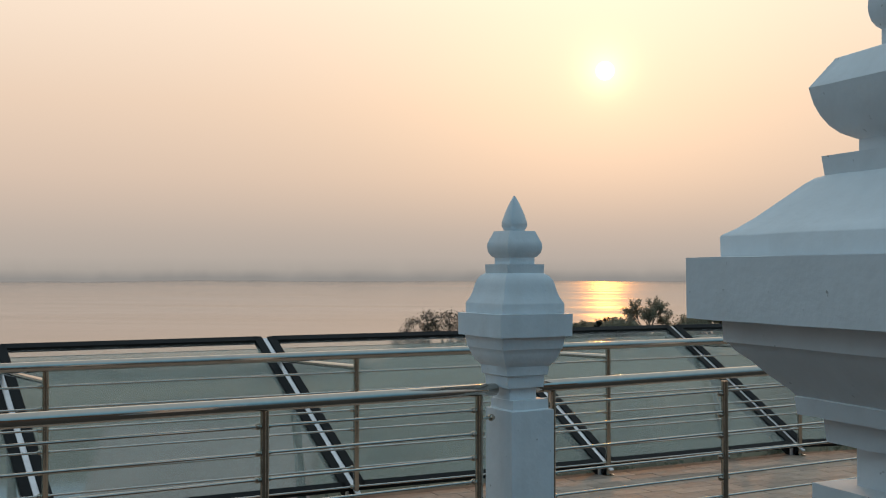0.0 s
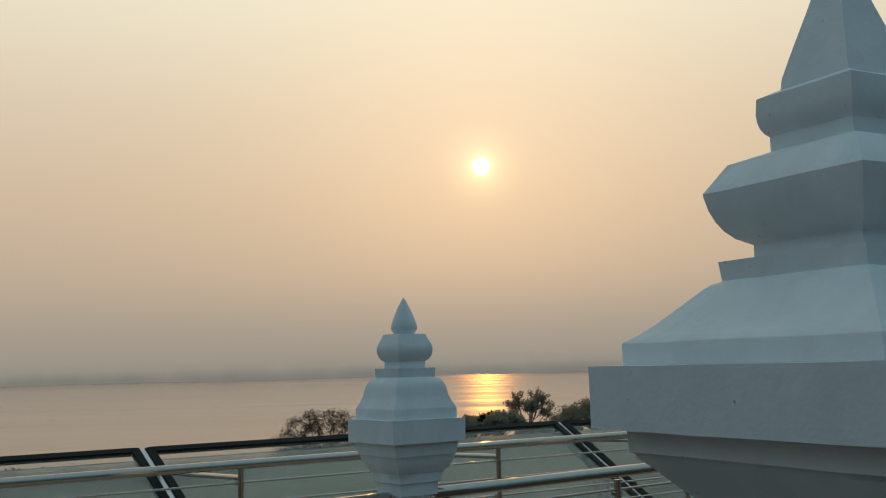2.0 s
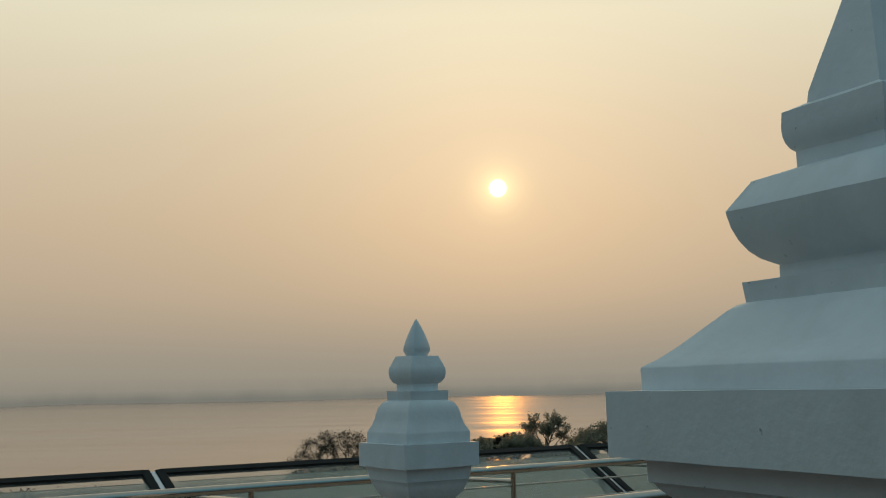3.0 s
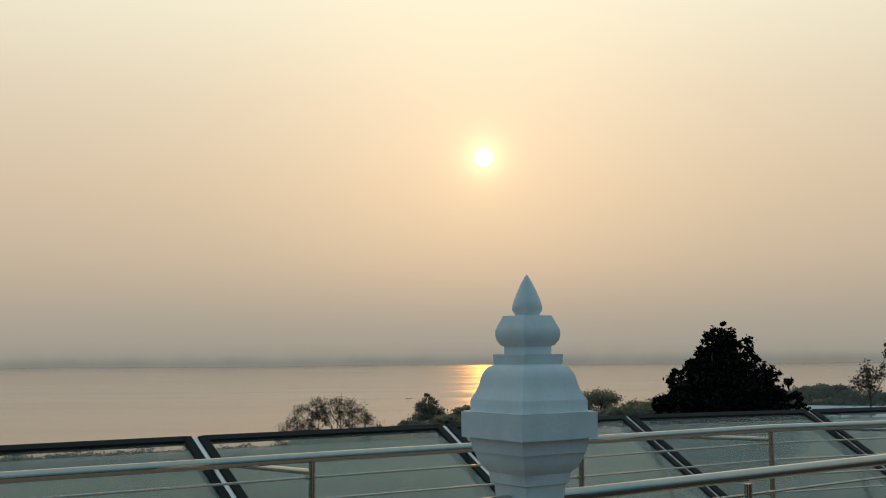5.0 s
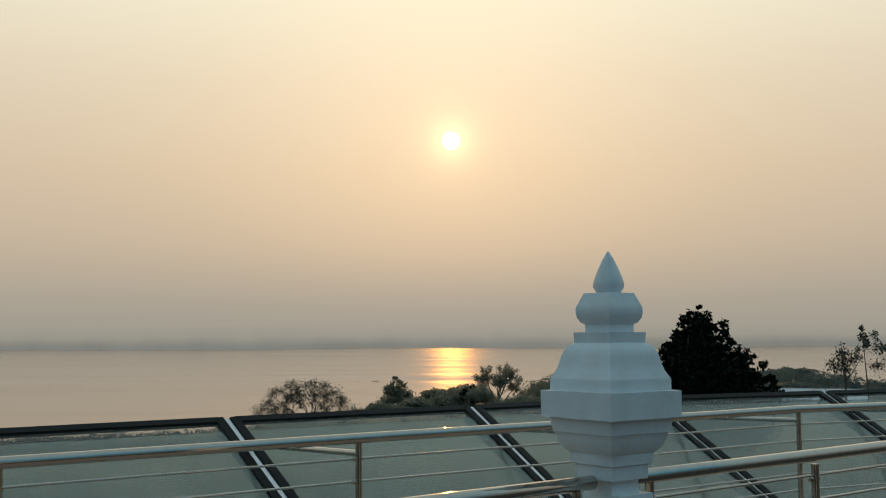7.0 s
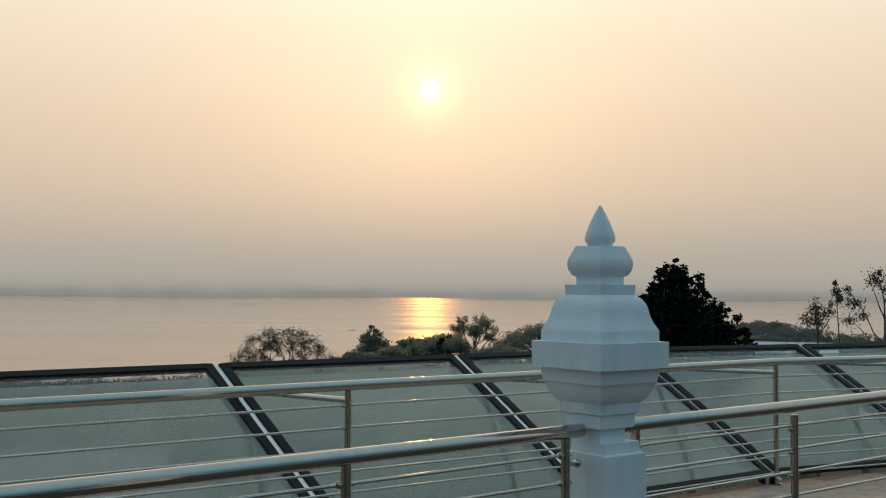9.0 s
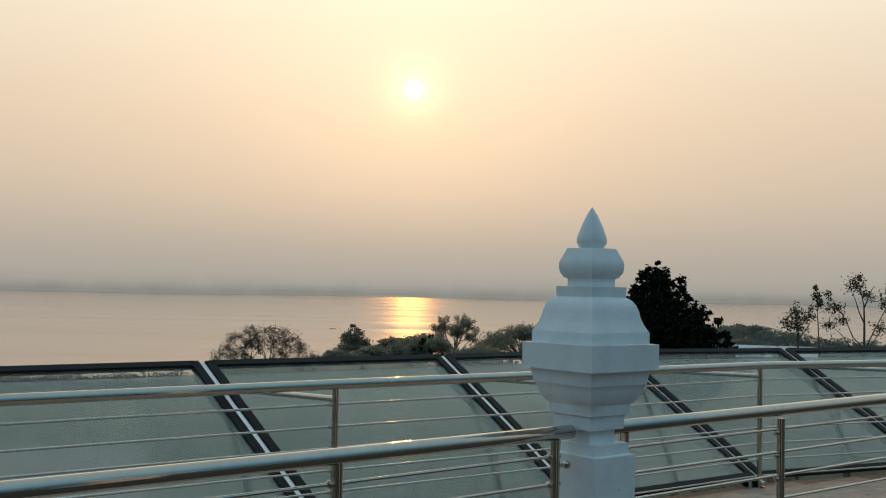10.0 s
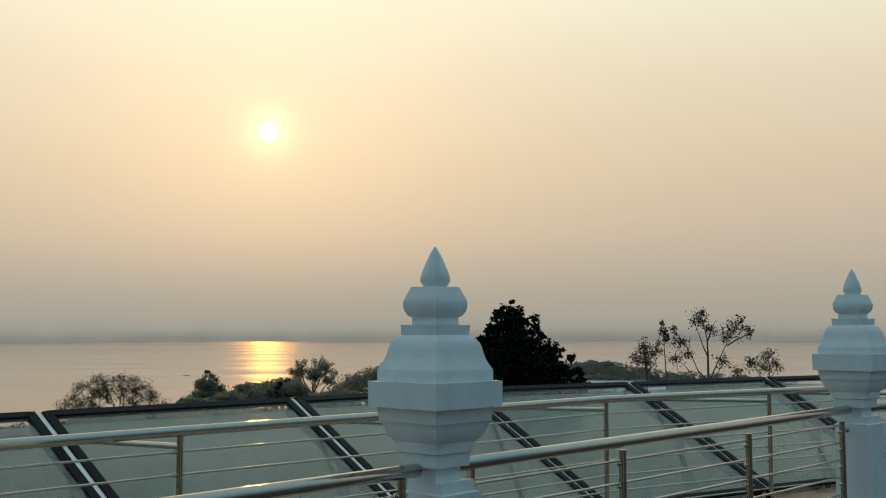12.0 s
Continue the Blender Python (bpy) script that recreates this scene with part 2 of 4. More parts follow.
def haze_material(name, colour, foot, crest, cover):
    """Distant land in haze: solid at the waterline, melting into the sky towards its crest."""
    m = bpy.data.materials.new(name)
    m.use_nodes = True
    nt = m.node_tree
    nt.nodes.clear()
    # the haze is painted: the strip's own glow, thinned with height
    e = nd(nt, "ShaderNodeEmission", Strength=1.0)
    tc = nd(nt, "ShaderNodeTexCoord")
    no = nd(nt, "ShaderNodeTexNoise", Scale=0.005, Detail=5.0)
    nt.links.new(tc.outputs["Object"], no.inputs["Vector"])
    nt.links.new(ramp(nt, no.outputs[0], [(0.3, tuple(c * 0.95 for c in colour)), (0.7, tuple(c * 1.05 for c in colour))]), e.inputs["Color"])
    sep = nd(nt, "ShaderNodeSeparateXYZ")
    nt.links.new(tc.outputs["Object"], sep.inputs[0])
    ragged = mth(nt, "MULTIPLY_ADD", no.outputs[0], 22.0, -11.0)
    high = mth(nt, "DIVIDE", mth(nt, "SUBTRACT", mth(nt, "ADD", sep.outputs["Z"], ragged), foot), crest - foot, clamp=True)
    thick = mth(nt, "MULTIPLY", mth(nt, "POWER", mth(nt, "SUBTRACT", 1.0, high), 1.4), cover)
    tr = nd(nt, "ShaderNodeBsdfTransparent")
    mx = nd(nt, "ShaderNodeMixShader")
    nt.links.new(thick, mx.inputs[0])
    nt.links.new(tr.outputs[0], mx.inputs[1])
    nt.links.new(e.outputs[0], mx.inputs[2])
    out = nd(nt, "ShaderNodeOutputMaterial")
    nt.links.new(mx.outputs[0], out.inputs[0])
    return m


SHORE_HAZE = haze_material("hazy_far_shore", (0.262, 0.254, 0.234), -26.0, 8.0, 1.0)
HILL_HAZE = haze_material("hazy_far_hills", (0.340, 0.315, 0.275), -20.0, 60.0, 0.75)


# ---- builders ----
def mesh_of(name, bm, mat, smooth=False):
    me = bpy.data.meshes.new(name)
    bmesh.ops.recalc_face_normals(bm, faces=bm.faces[:])
    bm.to_mesh(me)
    bm.free()
    me.materials.append(mat)
    if smooth:
        me.shade_smooth()
        me.set_sharp_from_angle(angle=radians(38))
    return me


def part(name, bm, mat, parent=None, label="", smooth=False):
    ob = new(name, mesh_of(name, bm, mat, smooth))
    if parent is not None:
        ob.parent = parent
    if label:
        tagged(ob, label)
    return ob


def thing(name, m, label, category, group="", kind=""):
    ob = new(name)
    ob.empty_display_size = 0.1
    ob.matrix_world = m
    return tagged(ob, label, category, group, kind)


def square_loft(rings, rot=0.0, round_n=0, bevel=0.0):
    """Stacked square rings (half diagonal, z), corners on the local axes turned by rot degrees; round_n softens the corners."""
    bm = bmesh.new()
    loops = []
    a0 = radians(rot)
    for r, z in rings:
        vs = []
        if round_n:
            n = 4 * round_n
            for k in range(n):
                a = 2 * math.pi * k / n
                c, s = abs(math.cos(a)), abs(math.sin(a))
                q = r / (c ** 1.45 + s ** 1.45) ** (1 / 1.45)
                vs.append(bm.verts.new((q * math.cos(a + a0), q * math.sin(a + a0), z)))
        else:
            n = 7 if bevel else 1
            for k in range(4):
                p0 = Vector((r * math.cos(a0 + k * math.pi / 2), r * math.sin(a0 + k * math.pi / 2), z))
                p1 = Vector((r * math.cos(a0 + (k + 1) * math.pi / 2), r * math.sin(a0 + (k + 1) * math.pi / 2), z))
                for i in range(n):
                    p = p0.lerp(p1, i / n)
                    # hand-laid plaster is a little uneven
                    wob = noise.noise_vector(p * 11.0 + Vector((0, 0, r * 3))) * bevel * 0.42 if bevel else Vector()
                    vs.append(bm.verts.new(p + wob))
        loops.append(vs)
    for lo, hi in zip(loops, loops[1:]):
        n = len(lo)
        for k in range(n):
            bm.faces.new((lo[k], lo[(k + 1) % n], hi[(k + 1) % n], hi[k]))
    bm.faces.new(loops[0][::-1])
    bm.faces.new(loops[-1])
    if bevel:
        es = [e for e in bm.edges if e.is_manifold and e.calc_face_angle(0) > radians(20)]
        bmesh.ops.bevel(bm, geom=es, offset=bevel, segments=2, affect="EDGES", clamp_overlap=True)
    return bm


def tube(points, radius, sides=12, bm=None, cap=True):
    """A round bar along points; radius may be one number or one for each point."""
    bm = bm or bmesh.new()
    pts = [Vector(p) for p in points]
    rad = radius if isinstance(radius, (list, tuple)) else [radius] * len(pts)
    loops, ref = [], Vector((0, 0, 1))
    for i, p in enumerate(pts):
        d = (pts[min(i + 1, len(pts) - 1)] - pts[max(i - 1, 0)]).normalized()
        if abs(d.dot(ref)) > 0.95:
            ref = Vector((1, 0, 0)) if abs(d.x) < 0.9 else Vector((0, 1, 0))
        u = d.cross(ref).normalized()
        v = u.cross(d)
        loops.append([bm.verts.new(p + rad[i] * (u * math.cos(2 * math.pi * k / sides) + v * math.sin(2 * math.pi * k / sides))) for k in range(sides)])
    for lo, hi in zip(loops, loops[1:]):
        for k in range(sides):
            bm.faces.new((lo[k], lo[(k + 1) % sides], hi[(k + 1) % sides], hi[k]))
    if cap:
        bm.faces.new(loops[0][::-1])
        bm.faces.new(loops[-1])
    return bm


def prism(a, b, wide, high, side, bm=None, bevel=0.0):
    """A bar of rectangular section from a to b; side is the direction of its width."""
    bm = bm or bmesh.new()
    a, b = Vector(a), Vector(b)
    d = (b - a).normalized()
    s = (Vector(side) - d * Vector(side).dot(d)).normalized()
    n = d.cross(s)
    ring = [(-1, -1), (1, -1), (1, 1), (-1, 1)]
    lo = [bm.verts.new(a + s * wide / 2 * i + n * high / 2 * j) for i, j in ring]
    hi = [bm.verts.new(b + s * wide / 2 * i + n * high / 2 * j) for i, j in ring]
    fs = [bm.faces.new((lo[k], lo[(k + 1) % 4], hi[(k + 1) % 4], hi[k])) for k in range(4)]
    fs += [bm.faces.new(lo[::-1]), bm.faces.new(hi)]
    if bevel:
        bmesh.ops.bevel(bm, geom=list({e for f in fs for e in f.edges}), offset=bevel, segments=2, affect="EDGES", clamp_overlap=True)
    return bm


def slab(poly, z0, z1):
    bm = bmesh.new()
    lo = [bm.verts.new((x, y, z0)) for x, y in poly]
    hi = [bm.verts.new((x, y, z1)) for x, y in poly]
    n = len(poly)
    for k in range(n):
        bm.faces.new((lo[k], lo[(k + 1) % n], hi[(k + 1) % n], hi[k]))
    bm.faces.new(lo[::-1])
    bm.faces.new(hi)
    return bm


def ball(c, r, bm=None, squash=1.0):
    bm = bm or bmesh.new()
    bmesh.ops.create_uvsphere(bm, u_segments=12, v_segments=8, radius=r, matrix=Matrix.Translation(c) @ Matrix.Diagonal((1, 1, squash, 1)))
    return bm


# ---- plan ----
PILLARS = [(-3.73, 2.75, 0.0), (-0.335, 5.47, 0.0), (3.21, 7.93, 0.055), (6.9, 10.1, 0.06)]
FAR_POSTS = [(-5.05, 4.74), (-3.36, 6.06), (-1.64, 7.33), (0.169, 8.581), (1.88, 9.80), (3.85, 10.66), (5.85, 11.50), (7.9, 12.2)]
LEAN = Vector((-1.065, 1.155, 0))
TOP_Z, BASE_Z = 1.066, 0.05


def along(p, q, d):
    p, q = Vector(p[:2]), Vector(q[:2])
    return p + (q - p).normalized() * d


# ---- terrace floor ----
def far_edge(off):
    out = []
    for i, p in enumerate(FAR_POSTS):
        a, b = Vector(FAR_POSTS[max(i - 1, 0)]), Vector(FAR_POSTS[min(i + 1, len(FAR_POSTS) - 1)])
        t = (b - a).normalized()
        out.append((p[0] - t.y * off, p[1] + t.x * off))
    return out


FLOOR_BACK = [(12.0, 9.0), (12.0, -8.0), (-9.0, -8.0), (-9.0, 0.5)]
NEAR_LINE = [(-4.4, 2.1), (-0.42, 5.28), (3.18, 7.72), (7.6, 10.4)]
floor = part("floor", slab(far_edge(0.17) + FLOOR_BACK, -0.35, -0.012), MORTAR)
part("bedding", slab(far_edge(0.16) + NEAR_LINE[::-1], -0.0115, -0.0045), BEDDING, floor)
tagged(floor, "terrace slab of brown paving above the slope", "floor", kind="structure")

# unseen wall added behind the camera to cut low sky light and darken reflections
shade_wall = part("shade_wall", slab([(-9.0, -6.3), (12.0, -6.3), (12.0, -6.0), (-9.0, -6.0)], -0.012, 5.2), SHADE_BROWN)
tagged(shade_wall, "plain dark unseen wall added to block low sky light", "wall", kind="structure")


# ---- masonry pillars ----
def small_pillar(m):
    p = thing("balustrade_pillar", m, "white painted masonry pillar with stepped capital and pointed finial", "pillar", "white balustrade pillars")
    part("shaft", square_loft([(0.187, -0.08), (0.187, 0.925), (0.158, 0.93), (0.155, 0.98)], -8, bevel=0.004), PAINT, p, smooth=True).location = (0.026, 0, 0)
    part("notch", square_loft([(0.118, 0.98), (0.116, 1.045)], -8), PAINT, p, smooth=True)
    part("neck_moulding", square_loft([(0.158, 1.045), (0.163, 1.105), (0.182, 1.112), (0.188, 1.158), (0.196, 1.164), (0.222, 1.185), (0.246, 1.225), (0.255, 1.248),
                                       (0.262, 1.252), (0.276, 1.316)], -8, bevel=0.003), PAINT, p, smooth=True)
    part("cap_slab", square_loft([(0.314, 1.318), (0.316, 1.438)], -8, bevel=0.005), PAINT, p, smooth=True)
    part("bell", square_loft([(0.272, 1.438), (0.272, 1.488), (0.268, 1.495), (0.246, 1.525), (0.230, 1.56), (0.222, 1.59), (0.210, 1.615), (0.190, 1.638), (0.160, 1.652)], -8, bevel=0.003), PAINT, p, smooth=True)
    part("collar", square_loft([(0.160, 1.652), (0.164, 1.699)], -8, bevel=0.003), PAINT, p, smooth=True)
    part("bulb", square_loft([(0.110, 1.699), (0.110, 1.735), (0.128, 1.742), (0.146, 1.765), (0.152, 1.79), (0.151, 1.81), (0.146, 1.822), (0.114, 1.878)], -8, bevel=0.003), PAINT, p, smooth=True)
    part("finial", square_loft([(0.054, 1.878), (0.060, 1.886), (0.071, 1.905), (0.070, 1.925), (0.060, 1.955), (0.044, 1.995), (0.026, 2.032), (0.010, 2.060), (0.001, 2.071)], -8, round_n=5), PAINT, p, smooth=True)
    return p


first_pillar = small_pillar(pose(*PILLARS[1]))
for i in (0, 2, 3):
    copy_thing(first_pillar, pose(*PILLARS[i]))


def big_pillar(m):
    p = thing("stair_pillar", m, "large white painted masonry newel pillar with wide stepped capital", "pillar")
    r = -15
    part("pedestal", square_loft([(0.38, -0.02), (0.38, 0.12), (0.345, 0.13), (0.345, 1.148)], r, bevel=0.006), PAINT, p, smooth=True)
    part("shaft", square_loft([(0.243, 1.148), (0.243, 1.249)], r, bevel=0.004), PAINT, p, smooth=True)
    part("neck_moulding", square_loft([(0.312, 1.249), (0.319, 1.309), (0.38, 1.313), (0.388, 1.356), (0.384, 1.359), (0.395, 1.371), (0.447, 1.406), (0.488, 1.44), (0.533, 1.469), (0.545, 1.483), (0.558, 1.487), (0.561, 1.545)], r, bevel=0.005), PAINT, p, smooth=True)
    part("cap_slab", square_loft([(0.649, 1.545), (0.651, 1.70)], r, bevel=0.007), PAINT, p, smooth=True)
    part("bell", square_loft([(0.563, 1.70), (0.563, 1.752), (0.558, 1.757), (0.525, 1.772), (0.478, 1.80), (0.407, 1.848), (0.360, 1.88), (0.335, 1.894), (0.312, 1.90)], r, bevel=0.005), PAINT, p, smooth=True)
    part("collar", square_loft([(0.312, 1.90), (0.319, 1.948)], r, bevel=0.004), PAINT, p, smooth=True)
    part("bulb", square_loft([(0.233, 1.948), (0.233, 1.985), (0.250, 1.992), (0.275, 2.003), (0.300, 2.022), (0.322, 2.048), (0.338, 2.078), (0.346, 2.104), (0.349, 2.117), (0.284, 2.187), (0.182, 2.212)], r, bevel=0.005), PAINT, p, smooth=True)
    part("upper_bulb", square_loft([(0.18, 2.212), (0.18, 2.248), (0.192, 2.256), (0.203, 2.270), (0.209, 2.287), (0.211, 2.305), (0.207, 2.345), (0.15, 2.363)], r, bevel=0.004), PAINT, p, smooth=True)
    part("finial", square_loft([(0.148, 2.363), (0.144, 2.39), (0.122, 2.446), (0.075, 2.555), (0.032, 2.665), (0.002, 2.745)], r, bevel=0.006), PAINT, p, smooth=True)
    return p


big_pillar(pose(0.985, 2.310, 0))


# ---- near railing ----
RODS_NEAR = [0.93, 0.805, 0.68, 0.555, 0.43, 0.305, 0.18]
RODS_FAR = [0.93, 0.79, 0.655, 0.515, 0.38, 0.24, 0.10]


def rail_post(parent, x, y, top, rods, direction, radius=0.021):
    post = part("post", tube([(x, y, 0.0), (x, y, top)], radius, 14), STEEL_MATT, parent, smooth=True)
    part("base_flange", tube([(x, y, 0.0), (x, y, 0.006), (x, y, 0.014)], [0.05, 0.05, 0.024], 16), STEEL_MATT, post)
    for z in rods:
        c = Vector((x, y, z)) + Vector((*direction, 0)) * 0.0
        bm = ball(c - Vector((*direction, 0)) * 0.036, 0.016)
        tube([c - Vector((*direction, 0)) * 0.036, c + Vector((*direction, 0)) * 0.03], 0.0105, 8, bm)
        part("rod_clamp", bm, STEEL_MATT, post)
    return post


def near_span(a, b, middle=(1.445, 2.79)):
    pa, pb = Vector(a[:2]), Vector(b[:2])
    d = (pb - pa).normalized()
    length = (pb - pa).length
    zoff = (a[2], b[2])

    def at(s, z):
        q = pa + d * s
        return (q.x, q.y, z + zoff[0] + (zoff[1] - zoff[0]) * s / length)

    r = thing("steel_railing", pose(0, 0, 0), "polished stainless steel handrail with thin rods between white pillars", "railing", "near railings")
    s0, s1 = 0.115, length - 0.115
    part("handrail", tube([at(s0, 1.033), at(s0 + 0.012, 1.033)] + [at(s0 + (s1 - s0) * k / 6, 1.033) for k in range(1, 6)] + [at(s1 - 0.012, 1.033), at(s1, 1.033)],
                          [0.024] + [0.033] * 7 + [0.024], 20), STEEL, r, smooth=True)
    for s in (0.235, *middle, length - 0.225):
        q = at(s, 0)
        rail_post(r, q[0], q[1], 1.006, RODS_NEAR, d)
    for s, e in ((0.235, 0.13), (length - 0.225, length - 0.13)):
        # short stub that ties the end post to the pillar
        bm = tube([at(s, 0.885), at(e, 0.885)], 0.009, 10)
        ball(at(e + (0.02 if e < s else -0.02), 0.885), 0.019, bm)
        part("wall_tie", bm, STEEL_MATT, r)
    for z in RODS_NEAR:
        part("rod", tube([at(0.235, z), at(length - 0.225, z)], 0.0075, 12), ROD, r, smooth=True)
    return r


near_span(PILLARS[0], PILLARS[1], (1.445, 2.93))
near_span(PILLARS[1], PILLARS[2])
near_span(PILLARS[2], PILLARS[3])


# ---- far railing ----
def far_railing():
    r = thing("walkway_railing", pose(0, 0, 0), "stainless steel handrail with thin rods along the glass edge", "railing")
    top = 1.055
    part("handrail", tube([(x, y, top) for x, y in FAR_POSTS], 0.033, 20), STEEL, r, smooth=True)
    for i, (x, y) in enumerate(FAR_POSTS):
        q = FAR_POSTS[min(i + 1, len(FAR_POSTS) - 1)]
        o = FAR_POSTS[min(i, len(FAR_POSTS) - 2)]
        d = (Vector(q) - Vector(o)).normalized()
        rail_post(r, x, y, top - 0.025, RODS_FAR, d)
    for z in RODS_FAR:
        part("rod", tube([(x, y, z) for x, y in FAR_POSTS], 0.0075, 12), ROD, r, smooth=True)
    for x, y in FAR_POSTS:
        k = (TOP_Z - 0.915) / (TOP_Z - BASE_Z)
        e = Vector((x, y, 0)) + LEAN * (1 - k)
        part("brace_arm", tube([(x, y, 0.962), (e.x, e.y, 0.928)], 0.02, 12), STEEL, r, smooth=True)
    return r


far_railing()


# ---- sloping glass edge ----
GLASS_EDGE = thing("glass_balustrade", pose(0, 0, 0), "outward sloping balustrade of glass panels in black frames with steel mullions", "balustrade")


def glass_panel(i):
    a, b = Vector((*FAR_POSTS[i], 0)), Vector((*FAR_POSTS[i + 1], 0))
    up = Vector((0, 0, TOP_Z - BASE_Z)) + LEAN
    o = Vector((0, 0, BASE_Z))
    side = (b - a).normalized()
    a2, b2 = a + side * 0.06 + o, b - side * 0.06 + o
    nrm = side.cross(up).normalized()
    lift = nrm * 0.012

    def P(u, v):
        return a2.lerp(b2, u) + up * v + lift

    w = 0.062
    g = None
    for name, v0, v1, mat, lab in (("glass_panel", 0.035, 0.93, FILM, "grey-green film-coated pane"), ("clear_strip", 0.932, 1.0, GLASS, "clear strip of glass")):
        bm = bmesh.new()
        lo = [bm.verts.new(P(u, v)) for u, v in ((0, v0), (1, v0), (1, v1), (0, v1))]
        hi = [bm.verts.new(P(u, v) + nrm * 0.01) for u, v in ((0, v0), (1, v0), (1, v1), (0, v1))]
        for k in range(4):
            bm.faces.new((lo[k], lo[(k + 1) % 4], hi[(k + 1) % 4], hi[k]))
        bm.faces.new(lo[::-1])
        bm.faces.new(hi)
        ob = part(name, bm, mat, g or GLASS_EDGE, lab)
        ob.visible_shadow = False
        g = g or ob
    part("frame_top", prism(P(0, 1), P(1, 1), w, 0.045, up, bevel=0.003), BLACK, g)
    part("frame_bottom", prism(P(0, 0.035), P(1, 0.035), w, 0.045, up, bevel=0.003), BLACK, g)
    for u in (0.0, 1.0):
        part("frame_side", prism(P(u, 0.02), P(u, 1.014), w + 0.01, 0.045, side, bevel=0.003), BLACK, g)
    return g


def mullion(i):
    base = Vector((*FAR_POSTS[i], BASE_Z))
    topp = base + LEAN + Vector((0, 0, TOP_Z - BASE_Z))
    d = (topp - base).normalized()
    s = Vector((LEAN.y, -LEAN.x, 0)).normalized()
    n = s.cross(d)
    m = part("mullion", prism(base, topp, 0.07, 0.11, s, bevel=0.003), BLACK, GLASS_EDGE, "sloping black steel beam with bright cover strip")
    m.location = n * -0.06 * (1 if n.z > 0 else -1)
    part("cover_strip", prism(base - d * 0.04, topp + d * 0.01, 0.042, 0.012, s, bevel=0.002), ALU, m).location = n * 0.08 * (1 if n.z > 0 else -1)
    part("foot_bracket", prism((base.x, base.y, -0.012), (base.x, base.y, 0.075), 0.10, 0.03, s, bevel=0.004), ALU, m).location = LEAN.normalized() * 0.06 - m.location
    q = base.lerp(topp, 0.62)
    part("strut", prism(q, q - LEAN.normalized() * 0.35 - Vector((0, 0, 1.9)), 0.055, 0.055, s, bevel=0.003), STRUT, m)
    return m


for i in range(len(FAR_POSTS) - 1):
    glass_panel(i)
for i in range(len(FAR_POSTS)):
    mullion(i)


# ---- land, water, far shore ----
def land_z(x, y):
    r = math.hypot(x, y)
    az = math.degrees(math.atan2(x, y))
    n = noise.noise((x * 0.02, y * 0.02, 0.3)) * 1.6 + noise.noise((x * 0.09, y * 0.09, 3.3)) * 0.35
    pts = [(0, -4.2), (12, -6.0), (26, -9.3), (38, -9.0), (48, -4.6), (66, -3.9), (76, -5.4), (120, -12), (200, -22), (270, -27), (330, -33), (400, -41), (520, -46), (4900, -46)]
    if y < 0:
        pts = [(0, -4.2), (5200, -4.2)]
    z = pts[-1][1]
    for (r0, z0), (r1, z1) in zip(pts, pts[1:]):
        if r0 <= r <= r1:
            k = (r - r0) / (r1 - r0)
            k = k * k * (3 - 2 * k)
            z = z0 + (z1 - z0) * k
            break
    # the brow stands a little higher away from the left
    if y > 0:
        k = min(1, max(0, (az + 14) / 5))
        z += (-0.55 + 1.45 * k * k * (3 - 2 * k)) * math.exp(-((r - 63) / 9) ** 2)
    # low wooded hill on the bank
    if y > 0:
        z += 15.0 * math.exp(-((az - 15.8) / 4.6) ** 2) * math.exp(-((r - 270) / 60) ** 2) + 14.8 * math.exp(-((az - 25) / 7.0) ** 2) * math.exp(-((r - 285) / 60) ** 2)
        z += 6 * math.exp(-((az - 2.5) / 5.0) ** 2) * math.exp(-((r - 270) / 50) ** 2)
    return z + n * (0.22 if r < 110 else min(1.0, 0.22 + (r - 110) / 100) if r < 800 else 0.2)


def land():
    bm = bmesh.new()
    radii = [2 + 3.0 * k for k in range(1, 40)] + [122 * 1.055 ** k for k in range(0, 72)]
    n = 220
    rings = []
    c = bm.verts.new((0, 0, land_z(0, 0.01)))
    for r in radii:
        row = []
        for k in range(n):
            a = 2 * math.pi * k / n
            x, y = r * math.sin(a), r * math.cos(a)
            row.append(bm.verts.new((x, y, land_z(x, y))))
        rings.append(row)
    for k in range(n):
        bm.faces.new((c, rings[0][k], rings[0][(k + 1) % n]))
    for lo, hi in zip(rings, rings[1:]):
        for k in range(n):
            bm.faces.new((lo[k], lo[(k + 1) % n], hi[(k + 1) % n], hi[k]))
    return tagged(part("ground", bm, GROUND, smooth=True), "dry grassy hillside falling to the river", "ground", kind="structure")


land()
bm = bmesh.new()
vs = [bm.verts.new(p) for p in ((-6000, 250, 0), (6000, 250, 0), (6000, 4990, 0), (-6000, 4990, 0))]
bm.faces.new(vs)
water = part("water", bm, WATER)
water.location.z = -38.2
tagged(water, "wide calm river reflecting the hazy sunset", "water", kind="structure")


